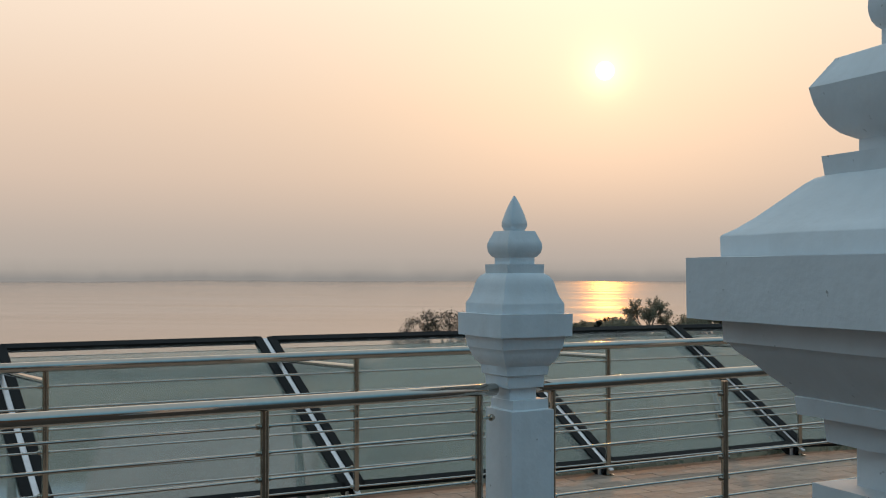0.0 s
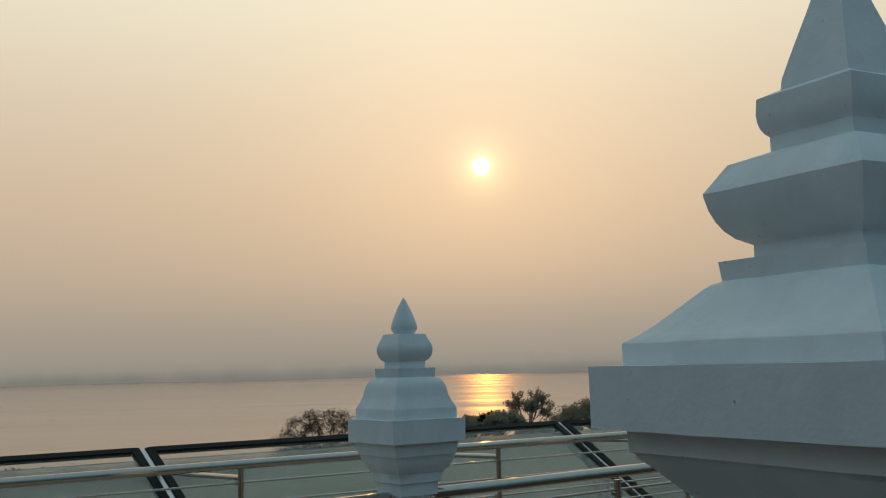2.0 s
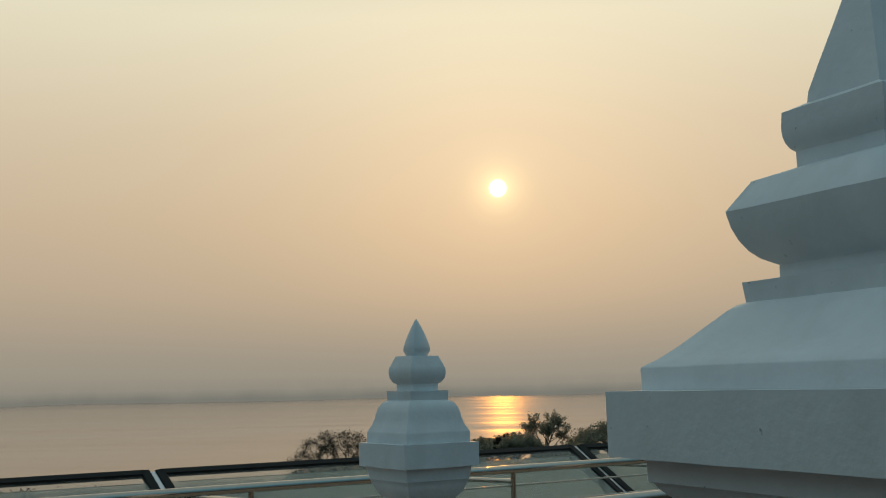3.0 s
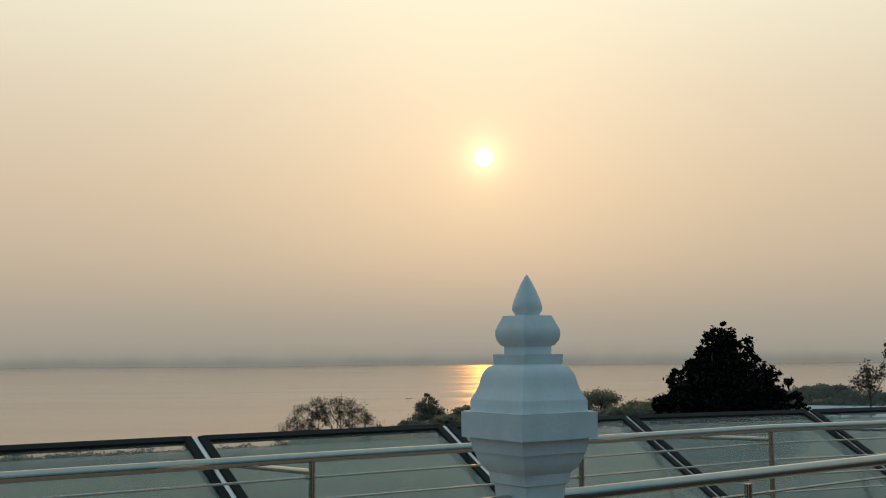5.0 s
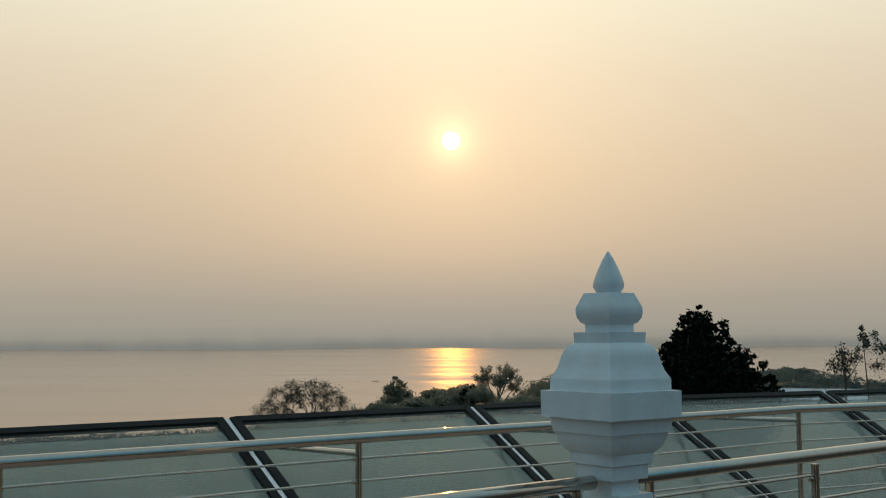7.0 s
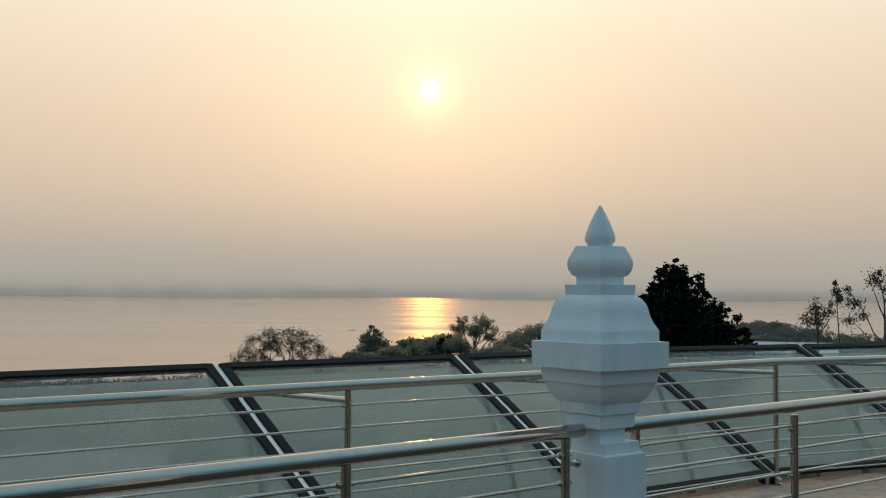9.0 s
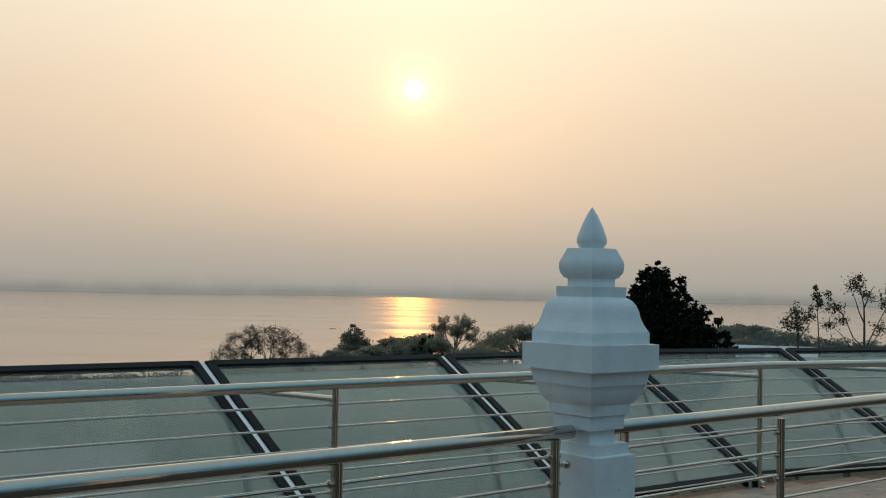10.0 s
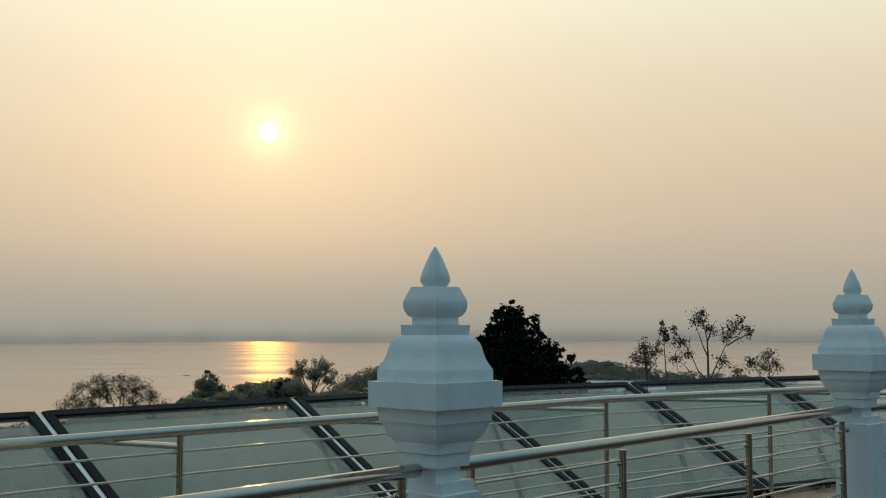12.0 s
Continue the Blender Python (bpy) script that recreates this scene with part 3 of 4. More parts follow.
def ridge(name, dist, z0, low, high, scale, mat, label, seed):
    bm = bmesh.new()
    n = 500
    lo, hi = [], []
    for k in range(n + 1):
        a = radians(-75 + 150 * k / n)
        r = dist * (1 + 0.13 * noise.noise((a * 7.0, seed, 6)) + 0.05 * noise.noise((a * 31.0, seed, 8)))
        x, y = r * math.sin(a), r * math.cos(a)
        f = 0.5 + 0.5 * noise.noise((a * scale, seed, 0)) + 0.25 * noise.noise((a * scale * 5, seed, 2)) + 0.10 * noise.noise((a * scale * 22, seed, 4))
        lo.append(bm.verts.new((x, y, z0)))
        hi.append(bm.verts.new((x * 1.002, y * 1.002, z0 + low + (high - low) * max(0, f))))
    for k in range(n):
        bm.faces.new((lo[k], lo[k + 1], hi[k + 1], hi[k]))
    return tagged(part(name, bm, mat), label, "backdrop", kind="structure")


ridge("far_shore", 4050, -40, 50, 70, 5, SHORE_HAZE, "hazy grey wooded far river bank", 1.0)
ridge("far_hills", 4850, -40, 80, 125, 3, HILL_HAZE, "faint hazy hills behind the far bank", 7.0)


# ---- plants ----
def place(az, dist):
    """Ground point at an azimuth (degrees from the sun's side) and a distance."""
    x, y = dist * math.sin(radians(az)) - 1.15, dist * math.cos(radians(az)) + 0.42
    return x, y, land_z(x, y)


def leaf_mesh(name, centres, size, mat, rng, flat=0.0, per=1, spread=0.0):
    """Small leaf quads about the given centres."""
    c = np.repeat(np.asarray(centres, dtype=float), per, axis=0)
    n = len(c)
    if spread:
        c = c + rng.normal(0, spread, (n, 3))
    a = rng.normal(size=(n, 3))
    a[:, 2] *= 1 - flat
    a /= np.linalg.norm(a, axis=1)[:, None]
    b = np.cross(a, rng.normal(size=(n, 3)))
    b /= np.linalg.norm(b, axis=1)[:, None]
    s = size * rng.uniform(0.55, 1.3, (n, 1))
    v = np.stack([c - a * s, c - b * s * 0.45, c + a * s, c + b * s * 0.45], axis=1).reshape(-1, 3)
    me = bpy.data.meshes.new(name)
    me.from_pydata(v.tolist(), [], np.arange(4 * n).reshape(-1, 4).tolist())
    me.materials.append(mat)
    return me


def grow(rng, start, way, length, radius, depth, opts, limbs, tips):
    """Branches that fork and taper; the ends go into tips."""
    pts, p, d = [Vector(start)], Vector(start), Vector(way).normalized()
    k = 4
    for i in range(k):
        d = (d + Vector(rng.normal(0, opts["wander"], 3)) + Vector((0, 0, opts["rise"]))).normalized()
        p = p + d * (length / k)
        pts.append(p.copy())
    limbs.append((pts, [radius * (1 - 0.45 * i / k) for i in range(k + 1)]))
    if depth <= opts["leafy"]:
        tips.extend(pts[2:])
    if depth == 0:
        return
    for j in range(int(rng.integers(opts["fork"][0], opts["fork"][1] + 1))):
        side = Vector(rng.normal(0, 1, 3))
        side = (side - d * side.dot(d)).normalized()
        w = (d + side * rng.uniform(*opts["open"])).normalized()
        w.z *= opts["flatten"]
        s = pts[-1] if j == 0 else pts[int(rng.integers(2, k + 1))]
        grow(rng, s, w, length * rng.uniform(*opts["shrink"]), radius * opts["taper"], depth - 1, opts, limbs, tips)


def branch_tree(name, label, at, stems, length, radius, depth, leaf, leaf_mat, per, spread, seed, group="", sides=5, top=None, widen=1.0, **kw):
    rng = np.random.default_rng(seed)
    opts = dict(wander=0.10, rise=0.06, fork=(2, 3), open=(0.45, 0.95), shrink=(0.62, 0.86), flatten=1.0, leafy=1, taper=0.56)
    opts.update(kw)
    limbs, tips = [], []
    for w in stems:
        grow(rng, (0, 0, -0.3), w, length, radius, depth, opts, limbs, tips)
    if top is not None:
        f = (top - at[2]) / max(p.z for p in tips)
        g = Vector((f * widen, f * widen, f))
        limbs = [([q * g for q in pts], rad) for pts, rad in limbs]
        tips = [q * g for q in tips]
    t = thing(name, pose(*at), label, "tree", group)
    bm = bmesh.new()
    for pts, rad in limbs:
        tube(pts, rad, sides, bm, cap=False)
    part("trunk", bm, BARK, t, smooth=True)
    if per:
        ob = new("crown", leaf_mesh("crown", [tuple(p) for p in tips], leaf, leaf_mat, rng, per=per, spread=spread))
        ob.parent = t
    return t


def lobed_tree(name, label, at, trunk_h, lobes, leaf, leaf_mat, count, seed, group="", trunk_r=0.2):
    """A trunk with limbs to leafy lobes (x, y, z, rx, rz); the leaves lie mostly near the lobes' skins."""
    rng = np.random.default_rng(seed)
    t = thing(name, pose(*at), label, "tree", group)
    bm = tube([(0, 0, -0.5), (0.05, 0, trunk_h * 0.5), (0, 0.05, trunk_h)], [trunk_r * 1.3, trunk_r, trunk_r * 0.8], 7)
    for x, y, z, rx, rz in lobes:
        tube([(0, 0, trunk_h * 0.75), (x * 0.5, y * 0.5, (trunk_h + z) / 2), (x, y, z)], [trunk_r * 0.6, trunk_r * 0.4, trunk_r * 0.12], 5, bm, cap=False)
    part("trunk", bm, BARK, t, smooth=True)
    weight = np.array([l[3] ** 2 for l in lobes])
    weight = weight / weight.sum()
    cs = []
    for (x, y, z, rx, rz), w in zip(lobes, weight):
        n = int(count * w)
        # clumps on the lobe, then leaves round each clump
        m = max(6, n // 26)
        q = rng.normal(size=(m, 3))
        q /= np.linalg.norm(q, axis=1)[:, None]
        q *= rng.uniform(0.55, 1.05, (m, 1)) ** 0.6
        q = np.repeat(q * (rx, rx, rz) + (x, y, z), 26, axis=0)
        cs.append(q + rng.normal(0, 0.17 * rx, q.shape) * (1, 1, 0.9))
    ob = new("crown", leaf_mesh("crown", np.concatenate(cs), leaf, leaf_mat, rng))
    ob.parent = t
    return t


def dome_lobes(rng, spread, top, low, n, r):
    """Lobes of a wide umbrella crown."""
    out = []
    for k in range(n):
        a, q = rng.uniform(0, 2 * math.pi), spread * math.sqrt(rng.uniform(0.02, 1))
        h = top - (top - low) * (q / spread) ** 2 * rng.uniform(0.8, 1.1)
        s = r * rng.uniform(0.7, 1.25)
        out.append((q * math.cos(a), q * math.sin(a), h - s * 0.4, s, s * 0.42))
    return out


def pyramid_lobes(rng, cx, top, height):
    """Lobes of a steep ragged pyramid, narrow at the top and full below."""
    out = [(cx, 0, top - 0.26, 0.15, 0.34), (cx + 0.1, 0, top - 0.7, 0.32, 0.42)]
    d = 0.75
    while d < height:
        half = min(3.55, 0.10 + 0.98 * d)
        n = int(4 + half * 3.4)
        for k in range(n):
            a = 2 * math.pi * (k + rng.uniform(-0.3, 0.3)) / n
            q = max(0.0, half - 0.35) * rng.uniform(0.78, 1.08)
            r = rng.uniform(0.26, 0.52)
            out.append((cx + q * math.cos(a), q * math.sin(a) * 0.8, top - d + rng.uniform(-0.2, 0.2), r, r * rng.uniform(0.7, 1.0)))
        out.append((cx, 0, top - d - 0.2, half * 0.6, 0.5))
        d += 0.46
    return out


def clump_tree(name, label, at, radius, seed, limbs, clumps, leaf=0.058, group="thin half-bare trees"):
    """Crooked limbs given in the plane across the view (x, z above the sea of the plan), with loose leaf clumps (x, z, spread, count)."""
    rng = np.random.default_rng(seed)
    t = thing(name, pose(*at), label, "tree", group)
    bm = tube([(0, 0, -0.5), (0.03, 0.02, (limbs[0][0][1] - at[2]) * 0.5), (limbs[0][0][0], 0, limbs[0][0][1] - at[2] + 0.02)], [radius * 1.3, radius * 1.1, radius], 7)
    for j, limb in enumerate(limbs):
        y, pts = 0.0, []
        for x, z in limb:
            pts.append(Vector((x, y, z - at[2])))
            y += rng.normal(0, 0.16) if j else 0.0
        r = radius * (0.9 if j == 0 else 0.55)
        tube(pts, [r * 0.8, r * 0.62, r * 0.42, r * 0.18], 6, bm)
    cs = []
    for x, z, spread, count in clumps:
        c = Vector((x, rng.normal(0, spread * 0.5), z - at[2]))
        # a twig from the nearest limb carries the clump
        near = min((Vector((x1, 0, z1 - at[2])) for limb in limbs for x1, z1 in limb[1:]), key=lambda q: (q - c).length)
        tube([near, near.lerp(c, 0.5) + Vector((0, 0, 0.05)), c], [0.018, 0.014, 0.01], 5, bm, cap=False)
        ends = []
        for k in range(14):
            w = Vector(rng.normal(0, 1, 3)).normalized() * spread * rng.uniform(0.6, 1.15)
            mid = c + w * 0.5 + Vector(rng.normal(0, spread * 0.12, 3))
            tube([c, mid, c + w], [0.012, 0.009, 0.004], 4, bm, cap=False)
            ends += [mid, c + w * 0.8, c + w]
        pick = rng.integers(0, len(ends), int(count * 2.0))
        cs += [tuple(ends[i] + Vector(rng.normal(0, spread * 0.27, 3))) for i in pick]
    part("trunk", bm, BARK, t, smooth=True)
    ob = new("crown", leaf_mesh("crown", cs, leaf, LEAF_DRY, rng))
    ob.parent = t
    return t


# dense evergreen close to the terrace
gx, gy, gz = place(12.0, 52)
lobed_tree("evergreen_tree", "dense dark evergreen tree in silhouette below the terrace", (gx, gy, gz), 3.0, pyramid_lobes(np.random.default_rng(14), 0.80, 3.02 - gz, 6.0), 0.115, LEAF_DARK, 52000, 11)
# thin half-bare trees
gx, gy, gz = place(22.95, 46)
clump_tree("thin_tree", "slender forked half-bare tree with loose leaf tufts", (gx, gy, gz), 0.07, 12,
           [((0.0, -0.9), (0.0, 0.55), (-0.02, 1.25), (-0.22, 2.2)), ((0.05, -0.45), (0.35, 0.2), (0.85, 1.0), (1.25, 1.75)), ((-0.05, -0.4), (-0.35, 0.0), (-0.7, 0.65), (-1.1, 1.2)),
            ((0.0, 1.2), (0.15, 1.6), (0.3, 1.8), (0.4, 2.0)), ((0.85, 1.0), (1.2, 1.3), (1.6, 1.45), (1.85, 1.7)), ((0.05, -0.6), (0.3, -0.35), (0.6, 0.0), (0.85, 0.35)), ((0.0, -0.8), (-0.4, -0.5), (-0.9, 0.1), (-1.35, 0.5)), ((0, 0.55), (-0.25, 1.0), (-0.45, 1.5), (-0.6, 1.8))],
           [(-0.22, 1.98, 0.42, 150), (0.02, 1.65, 0.30, 70), (1.05, 1.70, 0.50, 170), (0.75, 1.35, 0.28, 50), (-1.15, 1.15, 0.40, 120), (-1.35, 1.65, 0.22, 35), (1.8, 1.6, 0.26, 50), (0.8, 0.35, 0.32, 70), (-1.3, 0.5, 0.36, 70), (-0.9, 0.75, 0.3, 50), (1.45, 2.0, 0.2, 25), (-0.2, 2.42, 0.16, 20)])
gx, gy, gz = place(19.85, 45)
clump_tree("thin_tree", "slender half-bare tree with a small round crown", (gx, gy, gz), 0.05, 8,
           [((0, -0.6), (0.02, 0.1), (-0.05, 0.6), (-0.1, 1.1)), ((0, -0.2), (-0.15, 0.2), (-0.3, 0.5), (-0.45, 0.7)), ((0.01, -0.1), (0.2, 0.3), (0.35, 0.6), (0.45, 0.85)), ((0, 0.1), (0.1, 0.5), (0.15, 0.8), (0.15, 1.1))],
           [(0.0, 0.7, 0.42, 150), (-0.35, 0.55, 0.28, 70), (0.42, 0.75, 0.28, 60), (-0.15, 1.05, 0.25, 50), (0.15, 0.35, 0.3, 50)])
gx, gy, gz = place(20.72, 47)
clump_tree("thin_tree", "very slender upright half-bare sapling", (gx, gy, gz), 0.04, 3,
           [((0.15, -0.8), (0.08, 0.2), (0.02, 1.2), (-0.02, 2.1)), ((0.03, 1.0), (-0.1, 1.2), (-0.18, 1.4), (-0.22, 1.6)), ((0.03, 1.0), (0.12, 1.25), (0.17, 1.45), (0.2, 1.6))],
           [(0.0, 1.5, 0.24, 90), (-0.02, 1.95, 0.12, 25), (-0.28, 1.05, 0.16, 25), (0.1, 1.25, 0.16, 30)])
gx, gy, gz = place(25.9, 46)
clump_tree("thin_tree", "low bushy half-bare tree", (gx, gy, gz), 0.05, 9,
           [((0, -1.0), (0.02, -0.3), (0.05, 0.2), (0.0, 0.7)), ((0, -0.9), (-0.3, -0.4), (-0.6, 0.1), (-0.8, 0.5)), ((0, -0.6), (0.25, -0.2), (0.4, 0.1), (0.5, 0.4)), ((-0.3, -0.4), (-0.7, -0.3), (-1.0, -0.2), (-1.3, 0.0))],
           [(0.0, 0.55, 0.34, 110), (-0.75, 0.35, 0.32, 80), (0.4, 0.25, 0.28, 50), (-1.25, -0.05, 0.3, 60), (-0.2, 0.05, 0.35, 60)])
# wide bare tree on the brow of the hill
gx, gy, gz = place(-7.5, 64)
r2 = np.random.default_rng(23)
limbs, clumps = [], []
for k in range(15):
    a = radians(-84 + 12 * k + r2.normal(0, 2))
    reach = r2.uniform(0.93, 1.04)
    ex, ez = 2.6 * reach * math.sin(a), -3.1 + 2.1 * reach * math.cos(a)
    limbs.append(((r2.normal(0, 0.12), -3.6), (ex * 0.30 + r2.normal(0, 0.22), -3.4 + (ez + 3.4) * 0.4), (ex * 0.66 + r2.normal(0, 0.15), -3.4 + (ez + 3.4) * 0.75), (ex, ez)))
    clumps += [(ex + r2.normal(0, 0.08), ez + r2.normal(0, 0.10), 0.44, 130), (ex * 0.8 + r2.normal(0, 0.15), -3.3 + (ez + 3.3) * 0.8, 0.38, 95), (ex * 0.55 + r2.normal(0, 0.2), -3.3 + (ez + 3.3) * 0.62, 0.42, 60)]
clump_tree("bare_spreading_tree", "wide spreading tree, nearly bare, with a few leaves", (gx, gy, gz - 0.6), 0.09, 23, limbs, clumps, 0.052, "")
# saplings on the brow
for az, dist, top, w, seed in ((0.9, 68, -1.35, 0.75, 31), (5.2, 66, -2.0, 0.5, 32), (16.3, 54, -0.15, 0.45, 33)):
    gx, gy, gz = place(az, dist)
    h = top - gz
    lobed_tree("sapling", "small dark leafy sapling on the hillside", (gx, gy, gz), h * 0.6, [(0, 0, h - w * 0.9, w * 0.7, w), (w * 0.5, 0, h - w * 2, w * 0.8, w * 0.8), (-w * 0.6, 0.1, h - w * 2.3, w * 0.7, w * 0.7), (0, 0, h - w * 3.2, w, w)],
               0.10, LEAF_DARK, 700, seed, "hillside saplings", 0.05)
# bare shrubs by the pale shed
for az, dist, top, seed in ((17.3, 62, -0.75, 41), (18.4, 63, -0.95, 42), (19.3, 60, -1.1, 43), (14.2, 66, -1.6, 44)):
    gx, gy, gz = place(az, dist)
    branch_tree("bare_shrub", "bare twiggy reddish-brown shrub", (gx, gy, gz), [(0.2, 0, 1), (-0.4, 0.1, 1), (0.6, 0, 0.9)], (top - gz) * 0.42, 0.035, 3, 0.05, LEAF_DRY, 2, 0.12, seed,
                "bare shrubs", fork=(2, 3), open=(0.3, 0.7), shrink=(0.5, 0.7))
# tall trees on the lower bank
gx, gy, gz = place(-2.9, 275)
h = -7.4 - gz
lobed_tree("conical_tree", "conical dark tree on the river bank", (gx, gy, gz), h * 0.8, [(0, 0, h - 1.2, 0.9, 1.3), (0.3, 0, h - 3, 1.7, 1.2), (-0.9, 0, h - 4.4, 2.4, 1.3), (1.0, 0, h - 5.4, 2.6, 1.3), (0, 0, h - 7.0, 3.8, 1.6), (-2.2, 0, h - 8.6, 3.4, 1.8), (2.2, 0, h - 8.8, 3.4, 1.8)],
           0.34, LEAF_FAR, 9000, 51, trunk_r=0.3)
gx, gy, gz = place(2.3, 274)
h = -5.4 - gz
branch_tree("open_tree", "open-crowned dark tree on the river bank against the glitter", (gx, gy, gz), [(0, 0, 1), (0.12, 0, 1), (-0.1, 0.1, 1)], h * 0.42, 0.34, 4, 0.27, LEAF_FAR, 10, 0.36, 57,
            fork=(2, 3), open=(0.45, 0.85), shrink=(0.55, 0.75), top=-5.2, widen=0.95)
for az, dist, top, spread, seed in ((-0.9, 268, -11.0, 6.5, 61), (0.8, 262, -9.9, 7.0, 62), (6.0, 280, -8.0, 10.0, 63), (-2.0, 256, -12.6, 6.0, 64), (3.6, 258, -12.4, 7.0, 65), (7.9, 262, -9.6, 7.0, 66), (9.7, 272, -8.4, 8.0, 67), (-3.8, 258, -13.8, 4.5, 68)):
    gx, gy, gz = place(az, dist)
    h = max(5.0, top - gz)
    r2 = np.random.default_rng(seed)
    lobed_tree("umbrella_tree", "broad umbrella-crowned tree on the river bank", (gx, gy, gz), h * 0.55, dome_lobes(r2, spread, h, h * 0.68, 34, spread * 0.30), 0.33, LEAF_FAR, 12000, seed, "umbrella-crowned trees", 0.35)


# ---- woods and grass ----
def woods():
    """Canopy of the wooded bank and hill, too dense to count."""
    rng = np.random.default_rng(77)
    cs = []
    n = 0
    while n < 2600:
        az, r = rng.uniform(-6, 38), rng.uniform(190, 345)
        x, y, z = place(az, r)
        if z < -37 or (az < 10 and r < 225):
            continue
        n += 1
        s = rng.uniform(1.3, 2.9)
        q = rng.normal(size=(150, 3))
        q /= np.linalg.norm(q, axis=1)[:, None]
        q[:, 2] = np.abs(q[:, 2])
        cs.append(q * (s, s, s * 0.75) * rng.uniform(0.85, 1.05, (150, 1)) + (x, y, z + s * 0.5))
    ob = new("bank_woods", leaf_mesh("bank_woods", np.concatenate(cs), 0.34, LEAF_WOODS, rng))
    tagged(ob, "green woods along the river bank, paled for haze", "woods", kind="stuff")
    # scrub over the near slope
    cs, n = [], 0
    while n < 1300:
        az, r = rng.uniform(-42, 40), rng.uniform(16, 50)
        if rng.uniform() > r / 50 + 0.2:
            continue
        x, y, z = place(az, r)
        n += 1
        s = rng.uniform(0.4, 1.25)
        q = rng.normal(size=(60, 3))
        q /= np.linalg.norm(q, axis=1)[:, None]
        q[:, 2] = np.abs(q[:, 2])
        cs.append(q * (s, s, s * 0.85) * rng.uniform(0.7, 1.1, (60, 1)) + (x, y, z + s * 0.25))
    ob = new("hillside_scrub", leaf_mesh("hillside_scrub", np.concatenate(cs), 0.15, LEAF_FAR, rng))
    tagged(ob, "green scrub covering the near slope", "scrub", kind="stuff")
    # bush line and dry grass along the brow
    cs = []
    for k in range(620):
        az, r = rng.uniform(-36, -11.5 if rng.uniform() < 0.85 else 10), rng.uniform(60, 67)
        x, y, z = place(az, r)
        s = rng.uniform(0.16, 0.62) * (1.5 if rng.uniform() < 0.12 else 1) * (1 if az < -11.5 else 0.4)
        q = rng.normal(size=(34, 3))
        q /= np.linalg.norm(q, axis=1)[:, None]
        q[:, 2] = np.abs(q[:, 2])
        cs.append(q * (s * 1.5, s * 1.5, s) * rng.uniform(0.6, 1.1, (34, 1)) + (x, y, z + 0.05))
    ob = new("brow_bushes", leaf_mesh("brow_bushes", np.concatenate(cs), 0.11, LEAF_DRY, rng))
    tagged(ob, "low dry bushes along the brow of the hill", "bushes", kind="stuff")
    verts, faces = [], []

    def blade(x, y, z, h, lean, w):
        a = rng.uniform(0, math.pi)
        dx, dy = w * math.cos(a), w * math.sin(a)
        k = len(verts)
        verts.extend([(x - dx, y - dy, z), (x + dx, y + dy, z), (x + lean[0], y + lean[1], z + h)])
        faces.append((k, k + 1, k + 2))

    for k in range(9000):
        x, y, z = place(rng.uniform(-36, 7), rng.uniform(57, 66))
        h = rng.uniform(0.10, 0.32)
        blade(x, y, z - 0.02, h, rng.normal(0, 0.1, 2), 0.02)
    me = bpy.data.meshes.new("dry_grass")
    me.from_pydata(verts, [], faces)
    me.materials.append(DRYGRASS)
    tagged(new("dry_grass", me), "dry brown grass along the brow of the hill", "grass", kind="stuff")
    # tufts in the gap below the glass
    verts2, faces2 = [], []
    verts, faces = verts2, faces2
    edge = far_edge(0.30)
    for (x0, y0), (x1, y1) in zip(edge, edge[1:]):
        for k in range(260):
            u = rng.uniform()
            if noise.noise((x0 + (x1 - x0) * u, 0, 9.0)) < -0.05:
                continue
            k0 = len(verts)
            x, y = x0 + (x1 - x0) * u + rng.normal(0, 0.05), y0 + (y1 - y0) * u + rng.normal(0, 0.05)
            a, w = rng.uniform(0, math.pi), 0.006
            verts.extend([(x - w * math.cos(a), y - w * math.sin(a), -0.32), (x + w * math.cos(a), y + w * math.sin(a), -0.32), (x + rng.normal(0, 0.04), y + rng.normal(0, 0.04), -0.32 + rng.uniform(0.15, 0.36))])
            faces.append((k0, k0 + 1, k0 + 2))
    me = bpy.data.meshes.new("edge_grass")
    me.from_pydata(verts, [], faces)
    me.materials.append(DRYGRASS)
    tagged(new("edge_grass", me), "dry grass tufts in the soil gap below the glass", "grass", kind="stuff")


woods()
# soil bed under the glass edge
bed = part("soil_bed", slab(far_edge(0.75) + far_edge(0.175)[::-1], -0.6, -0.32), GROUND)
tagged(bed, "narrow dry soil bed beneath the sloping glass", "ground", kind="structure")


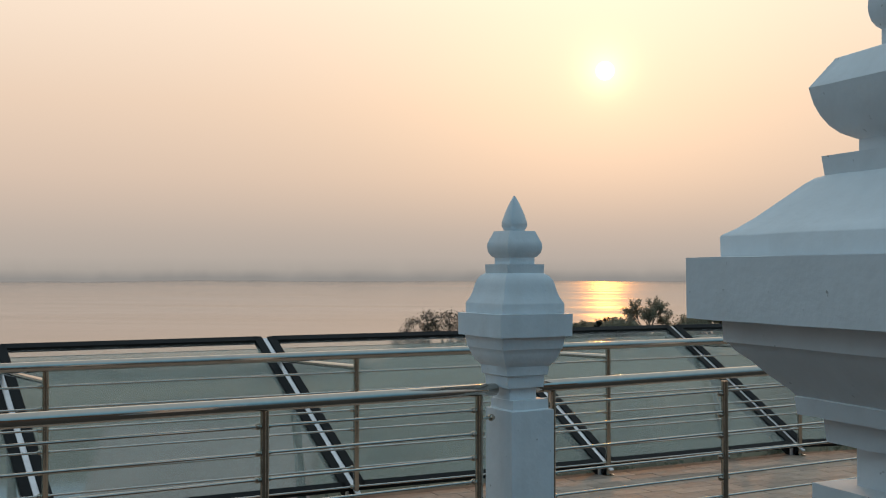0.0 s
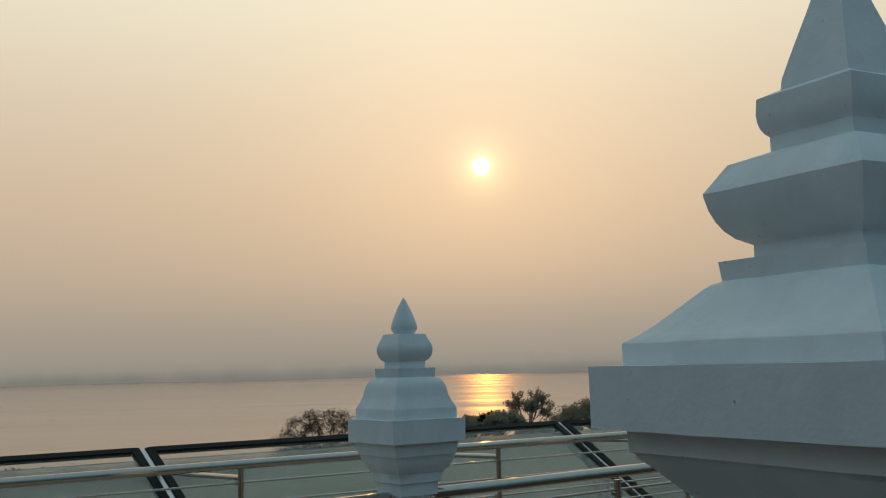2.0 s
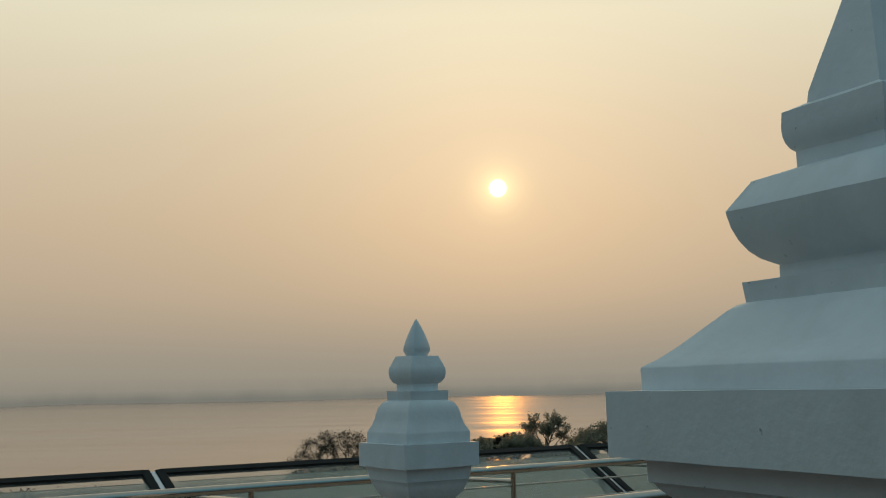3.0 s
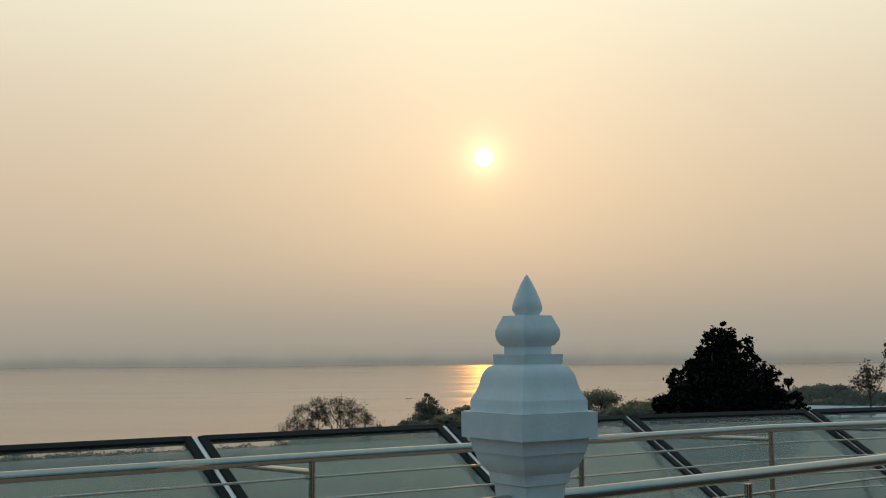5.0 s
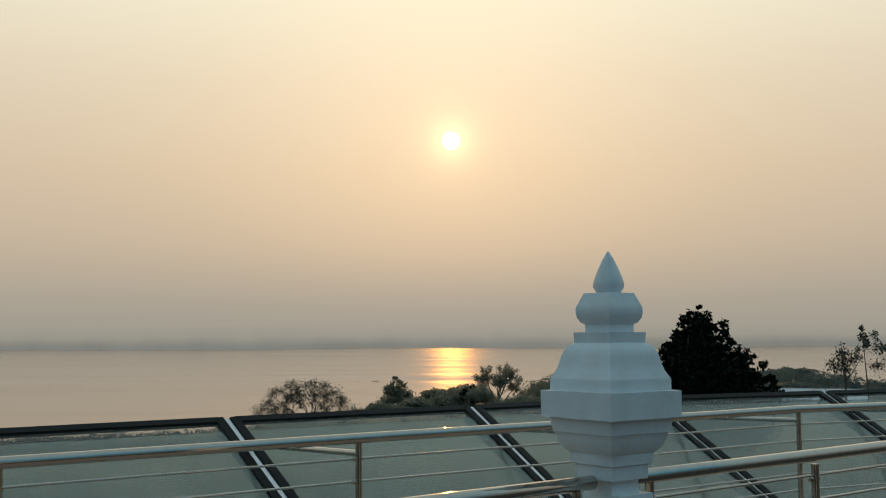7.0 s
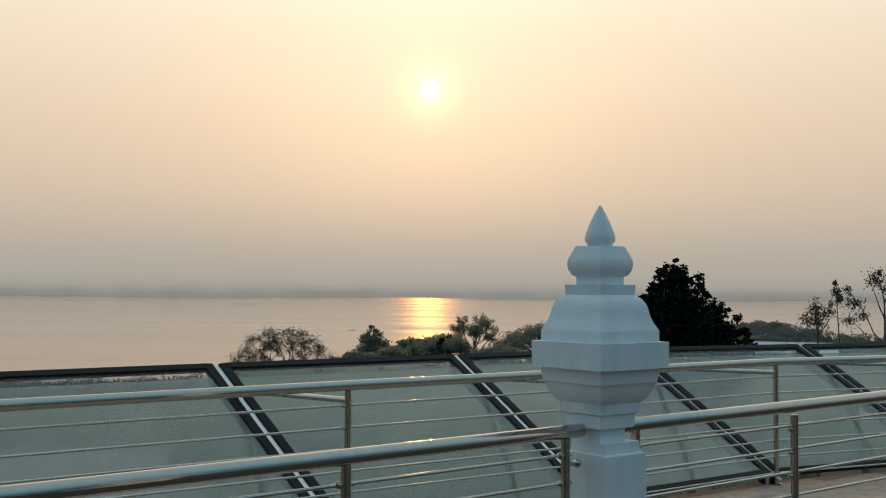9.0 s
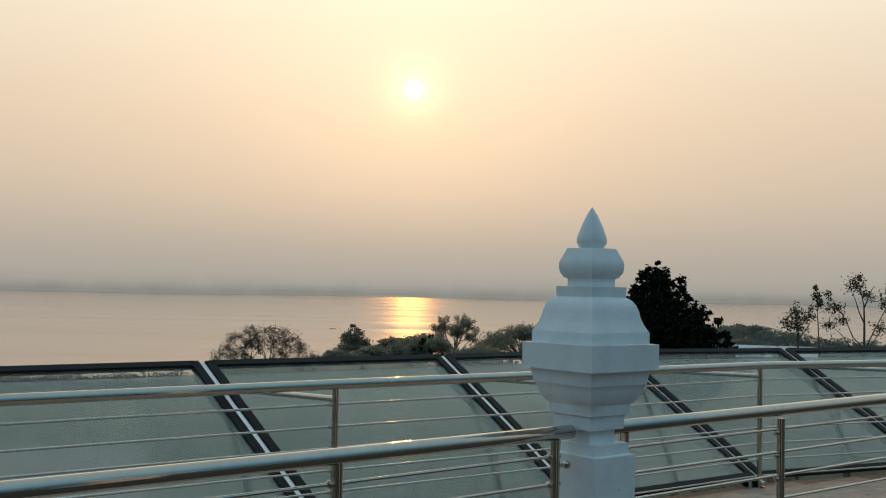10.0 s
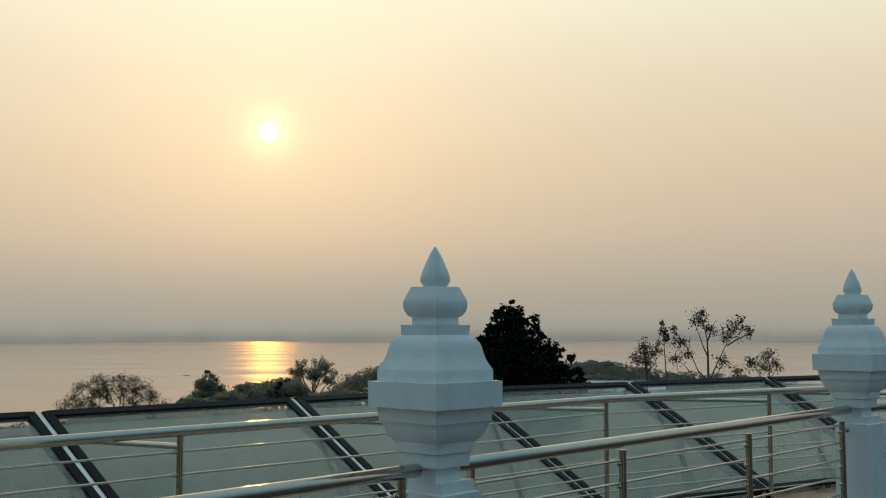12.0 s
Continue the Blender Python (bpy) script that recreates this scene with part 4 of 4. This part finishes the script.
# ---- houses below, boat ----
def gable_house(at, turn, wide, deep, wall_h, roof_h, roof_mat, label):
    h = thing("house", pose(*at, 0, 0, turn), label, "house", "houses on the slope")
    w, d = wide / 2, deep / 2
    walls = part("wall", slab([(-w, -d), (w, -d), (w, d), (-w, d)], -1.5, wall_h), PALE_WALL, h)
    bm = bmesh.new()
    e = 0.5
    for s in (-1, 1):
        vs = [(-w - e, s * (d + e), wall_h - 0.15), (w + e, s * (d + e), wall_h - 0.15), (w + e, 0, wall_h + roof_h), (-w - e, 0, wall_h + roof_h)]
        lo = [bm.verts.new(v) for v in vs]
        hi = [bm.verts.new((v[0], v[1], v[2] + 0.12)) for v in vs]
        for k in range(4):
            bm.faces.new((lo[k], lo[(k + 1) % 4], hi[(k + 1) % 4], hi[k]))
        bm.faces.new(lo[::-1])
        bm.faces.new(hi)
    part("roof", bm, roof_mat, h)
    bm = bmesh.new()
    for s in (-1, 1):
        vs = [bm.verts.new(v) for v in ((s * w, -d, wall_h), (s * w, d, wall_h), (s * w, 0, wall_h + roof_h - 0.05))]
        bm.faces.new(vs)
    part("gable", bm, PALE_WALL, h)
    n = max(2, int(wide / 2.2))
    for k in range(n):
        x = -w + wide * (k + 0.5) / n
        win = part("window", prism((x, -d - 0.03, 0.9), (x, -d - 0.03, 2.1), 1.0, 0.05, (1, 0, 0)), RUBBER, h)
        part("window_sill", prism((x - 0.6, -d - 0.07, 0.87), (x + 0.6, -d - 0.07, 0.87), 0.12, 0.06, (0, 1, 0)), PALE_WALL, win)
    return h


ROOF_TILE = material("faded_red_roof", (0.42, 0.27, 0.22), 0.8, 0, 0.8, 0.15, 0.2, 12)
gable_house(place(-19.0, 33), 12, 5.4, 4.6, 4.2, 1.7, ROOF_TILE, "small house with faded red gable roof and pale walls")
gable_house(place(-27.5, 35), 20, 8.0, 5.0, 2.6, 1.2, TIN_ROOF, "low pale house with a tin roof among bushes")
shed_at = place(18.3, 76)
gable_house((shed_at[0], shed_at[1], -4.30), -18, 5.5, 4.0, 1.9, 0.45, TIN_ROOF, "long low white shed with tin roof")


def boat():
    x, y = 990 * math.sin(radians(-4.1)), 990 * math.cos(radians(-4.1))
    b = thing("longtail_boat", pose(x, y, -38.15, 0, 0, 6), "slim dark wooden longtail boat on the river", "boat")
    b.scale = (0.62, 0.62, 0.62)
    bm = bmesh.new()
    rings = []
    for k in range(9):
        u = -1 + k / 4
        w, up = 0.62 * (1 - u * u * 0.92) + 0.03, 0.42 + 0.5 * u ** 4
        rings.append([bm.verts.new(p) for p in ((u * 4.2, -w, up), (u * 4.2, -w * 0.6, 0.0), (u * 4.2, w * 0.6, 0.0), (u * 4.2, w, up), (u * 4.2, w * 0.8, up - 0.1), (u * 4.2, -w * 0.8, up - 0.1))])
    for lo, hi in zip(rings, rings[1:]):
        for k in range(6):
            bm.faces.new((lo[k], lo[(k + 1) % 6], hi[(k + 1) % 6], hi[k]))
    part("hull", bm, BARK, b)
    part("engine_pole", tube([(-3.6, 0, 0.6), (-5.6, 0, 0.1)], 0.05, 6), RUBBER, b)


boat()


# ---- paving ----
def paving():
    """Brown pavers laid along the walkway, each with its own edges."""
    rng = np.random.default_rng(3)
    a, b = Vector((-0.335, 5.47)), Vector((3.21, 7.93))
    u = (b - a).normalized()
    v = Vector((-u.y, u.x))
    L, W, g, t = 0.30, 0.15, 0.005, 0.012
    edge = far_edge(0.165)

    def inside(p):
        for (x0, y0), (x1, y1) in zip(edge, edge[1:]):
            s = Vector((x1 - x0, y1 - y0))
            q = Vector(p) - Vector((x0, y0))
            if -0.01 <= q.dot(s) / s.length_squared <= 1.01 and s.x * q.y - s.y * q.x > -0.02:
                return False
        return True

    bm = bmesh.new()
    e = 0.004
    lo = [bm.verts.new((x * (L - g) / 2, y * (W - g) / 2, -t)) for x, y in ((-1, -1), (1, -1), (1, 1), (-1, 1))]
    hi = [bm.verts.new((x * ((L - g) / 2), y * ((W - g) / 2), -e)) for x, y in ((-1, -1), (1, -1), (1, 1), (-1, 1))]
    tp = [bm.verts.new((x * ((L - g) / 2 - e), y * ((W - g) / 2 - e), 0)) for x, y in ((-1, -1), (1, -1), (1, 1), (-1, 1))]
    for p, q in ((lo, hi), (hi, tp)):
        for k in range(4):
            bm.faces.new((p[k], p[(k + 1) % 4], q[(k + 1) % 4], q[k]))
    bm.faces.new(tp)
    me = mesh_of("paver", bm, PAVER)
    base_v = [tuple(q.co) for q in me.vertices]
    base_f = [tuple(f.vertices) for f in me.polygons]
    ang = math.degrees(math.atan2(u.y, u.x))
    verts, faces, singles = [], [], 0
    cells = []
    for j in range(-1, 26):
        for i in range(-14, 34):
            s, w = (i + 0.5 * (j % 2)) * L, j * W
            p = a + u * s + v * w
            corners = [p + u * (x * L / 2) + v * (y * W / 2) for x in (-1, 1) for y in (-1, 1)]
            if all(inside(c) for c in corners):
                cells.append((abs(s - 3.0) + abs(w - 2.4), p))
    cells.sort(key=lambda c: c[0])
    for k, (_, p) in enumerate(cells):
        dz, turn = rng.uniform(-0.0022, 0.0012), rng.normal(0, 0.25)
        m = pose(p.x, p.y, dz, rng.normal(0, 0.15), rng.normal(0, 0.15), ang + turn)
        if k < 300:
            ob = new("paver", me)
            ob.matrix_world = m
            ob.parent = floor
        else:
            k0 = len(verts)
            verts.extend(tuple(m @ Vector(q)) for q in base_v)
            faces.extend(tuple(k0 + n for n in f) for f in base_f)
    me2 = bpy.data.meshes.new("paver_field")
    me2.from_pydata(verts, [], faces)
    me2.materials.append(PAVER_FIELD)
    ob = new("paver_field", me2)
    ob.parent = floor
    tagged(ob, kind="stuff")


PAVER_FIELD = material("brown_clay_paver_field", (0.44, 0.32, 0.245), 0.75, 0, 9, 0.22, 0.35, 70, stain=(0.26, 0.21, 0.17), island=0.16)
paving()
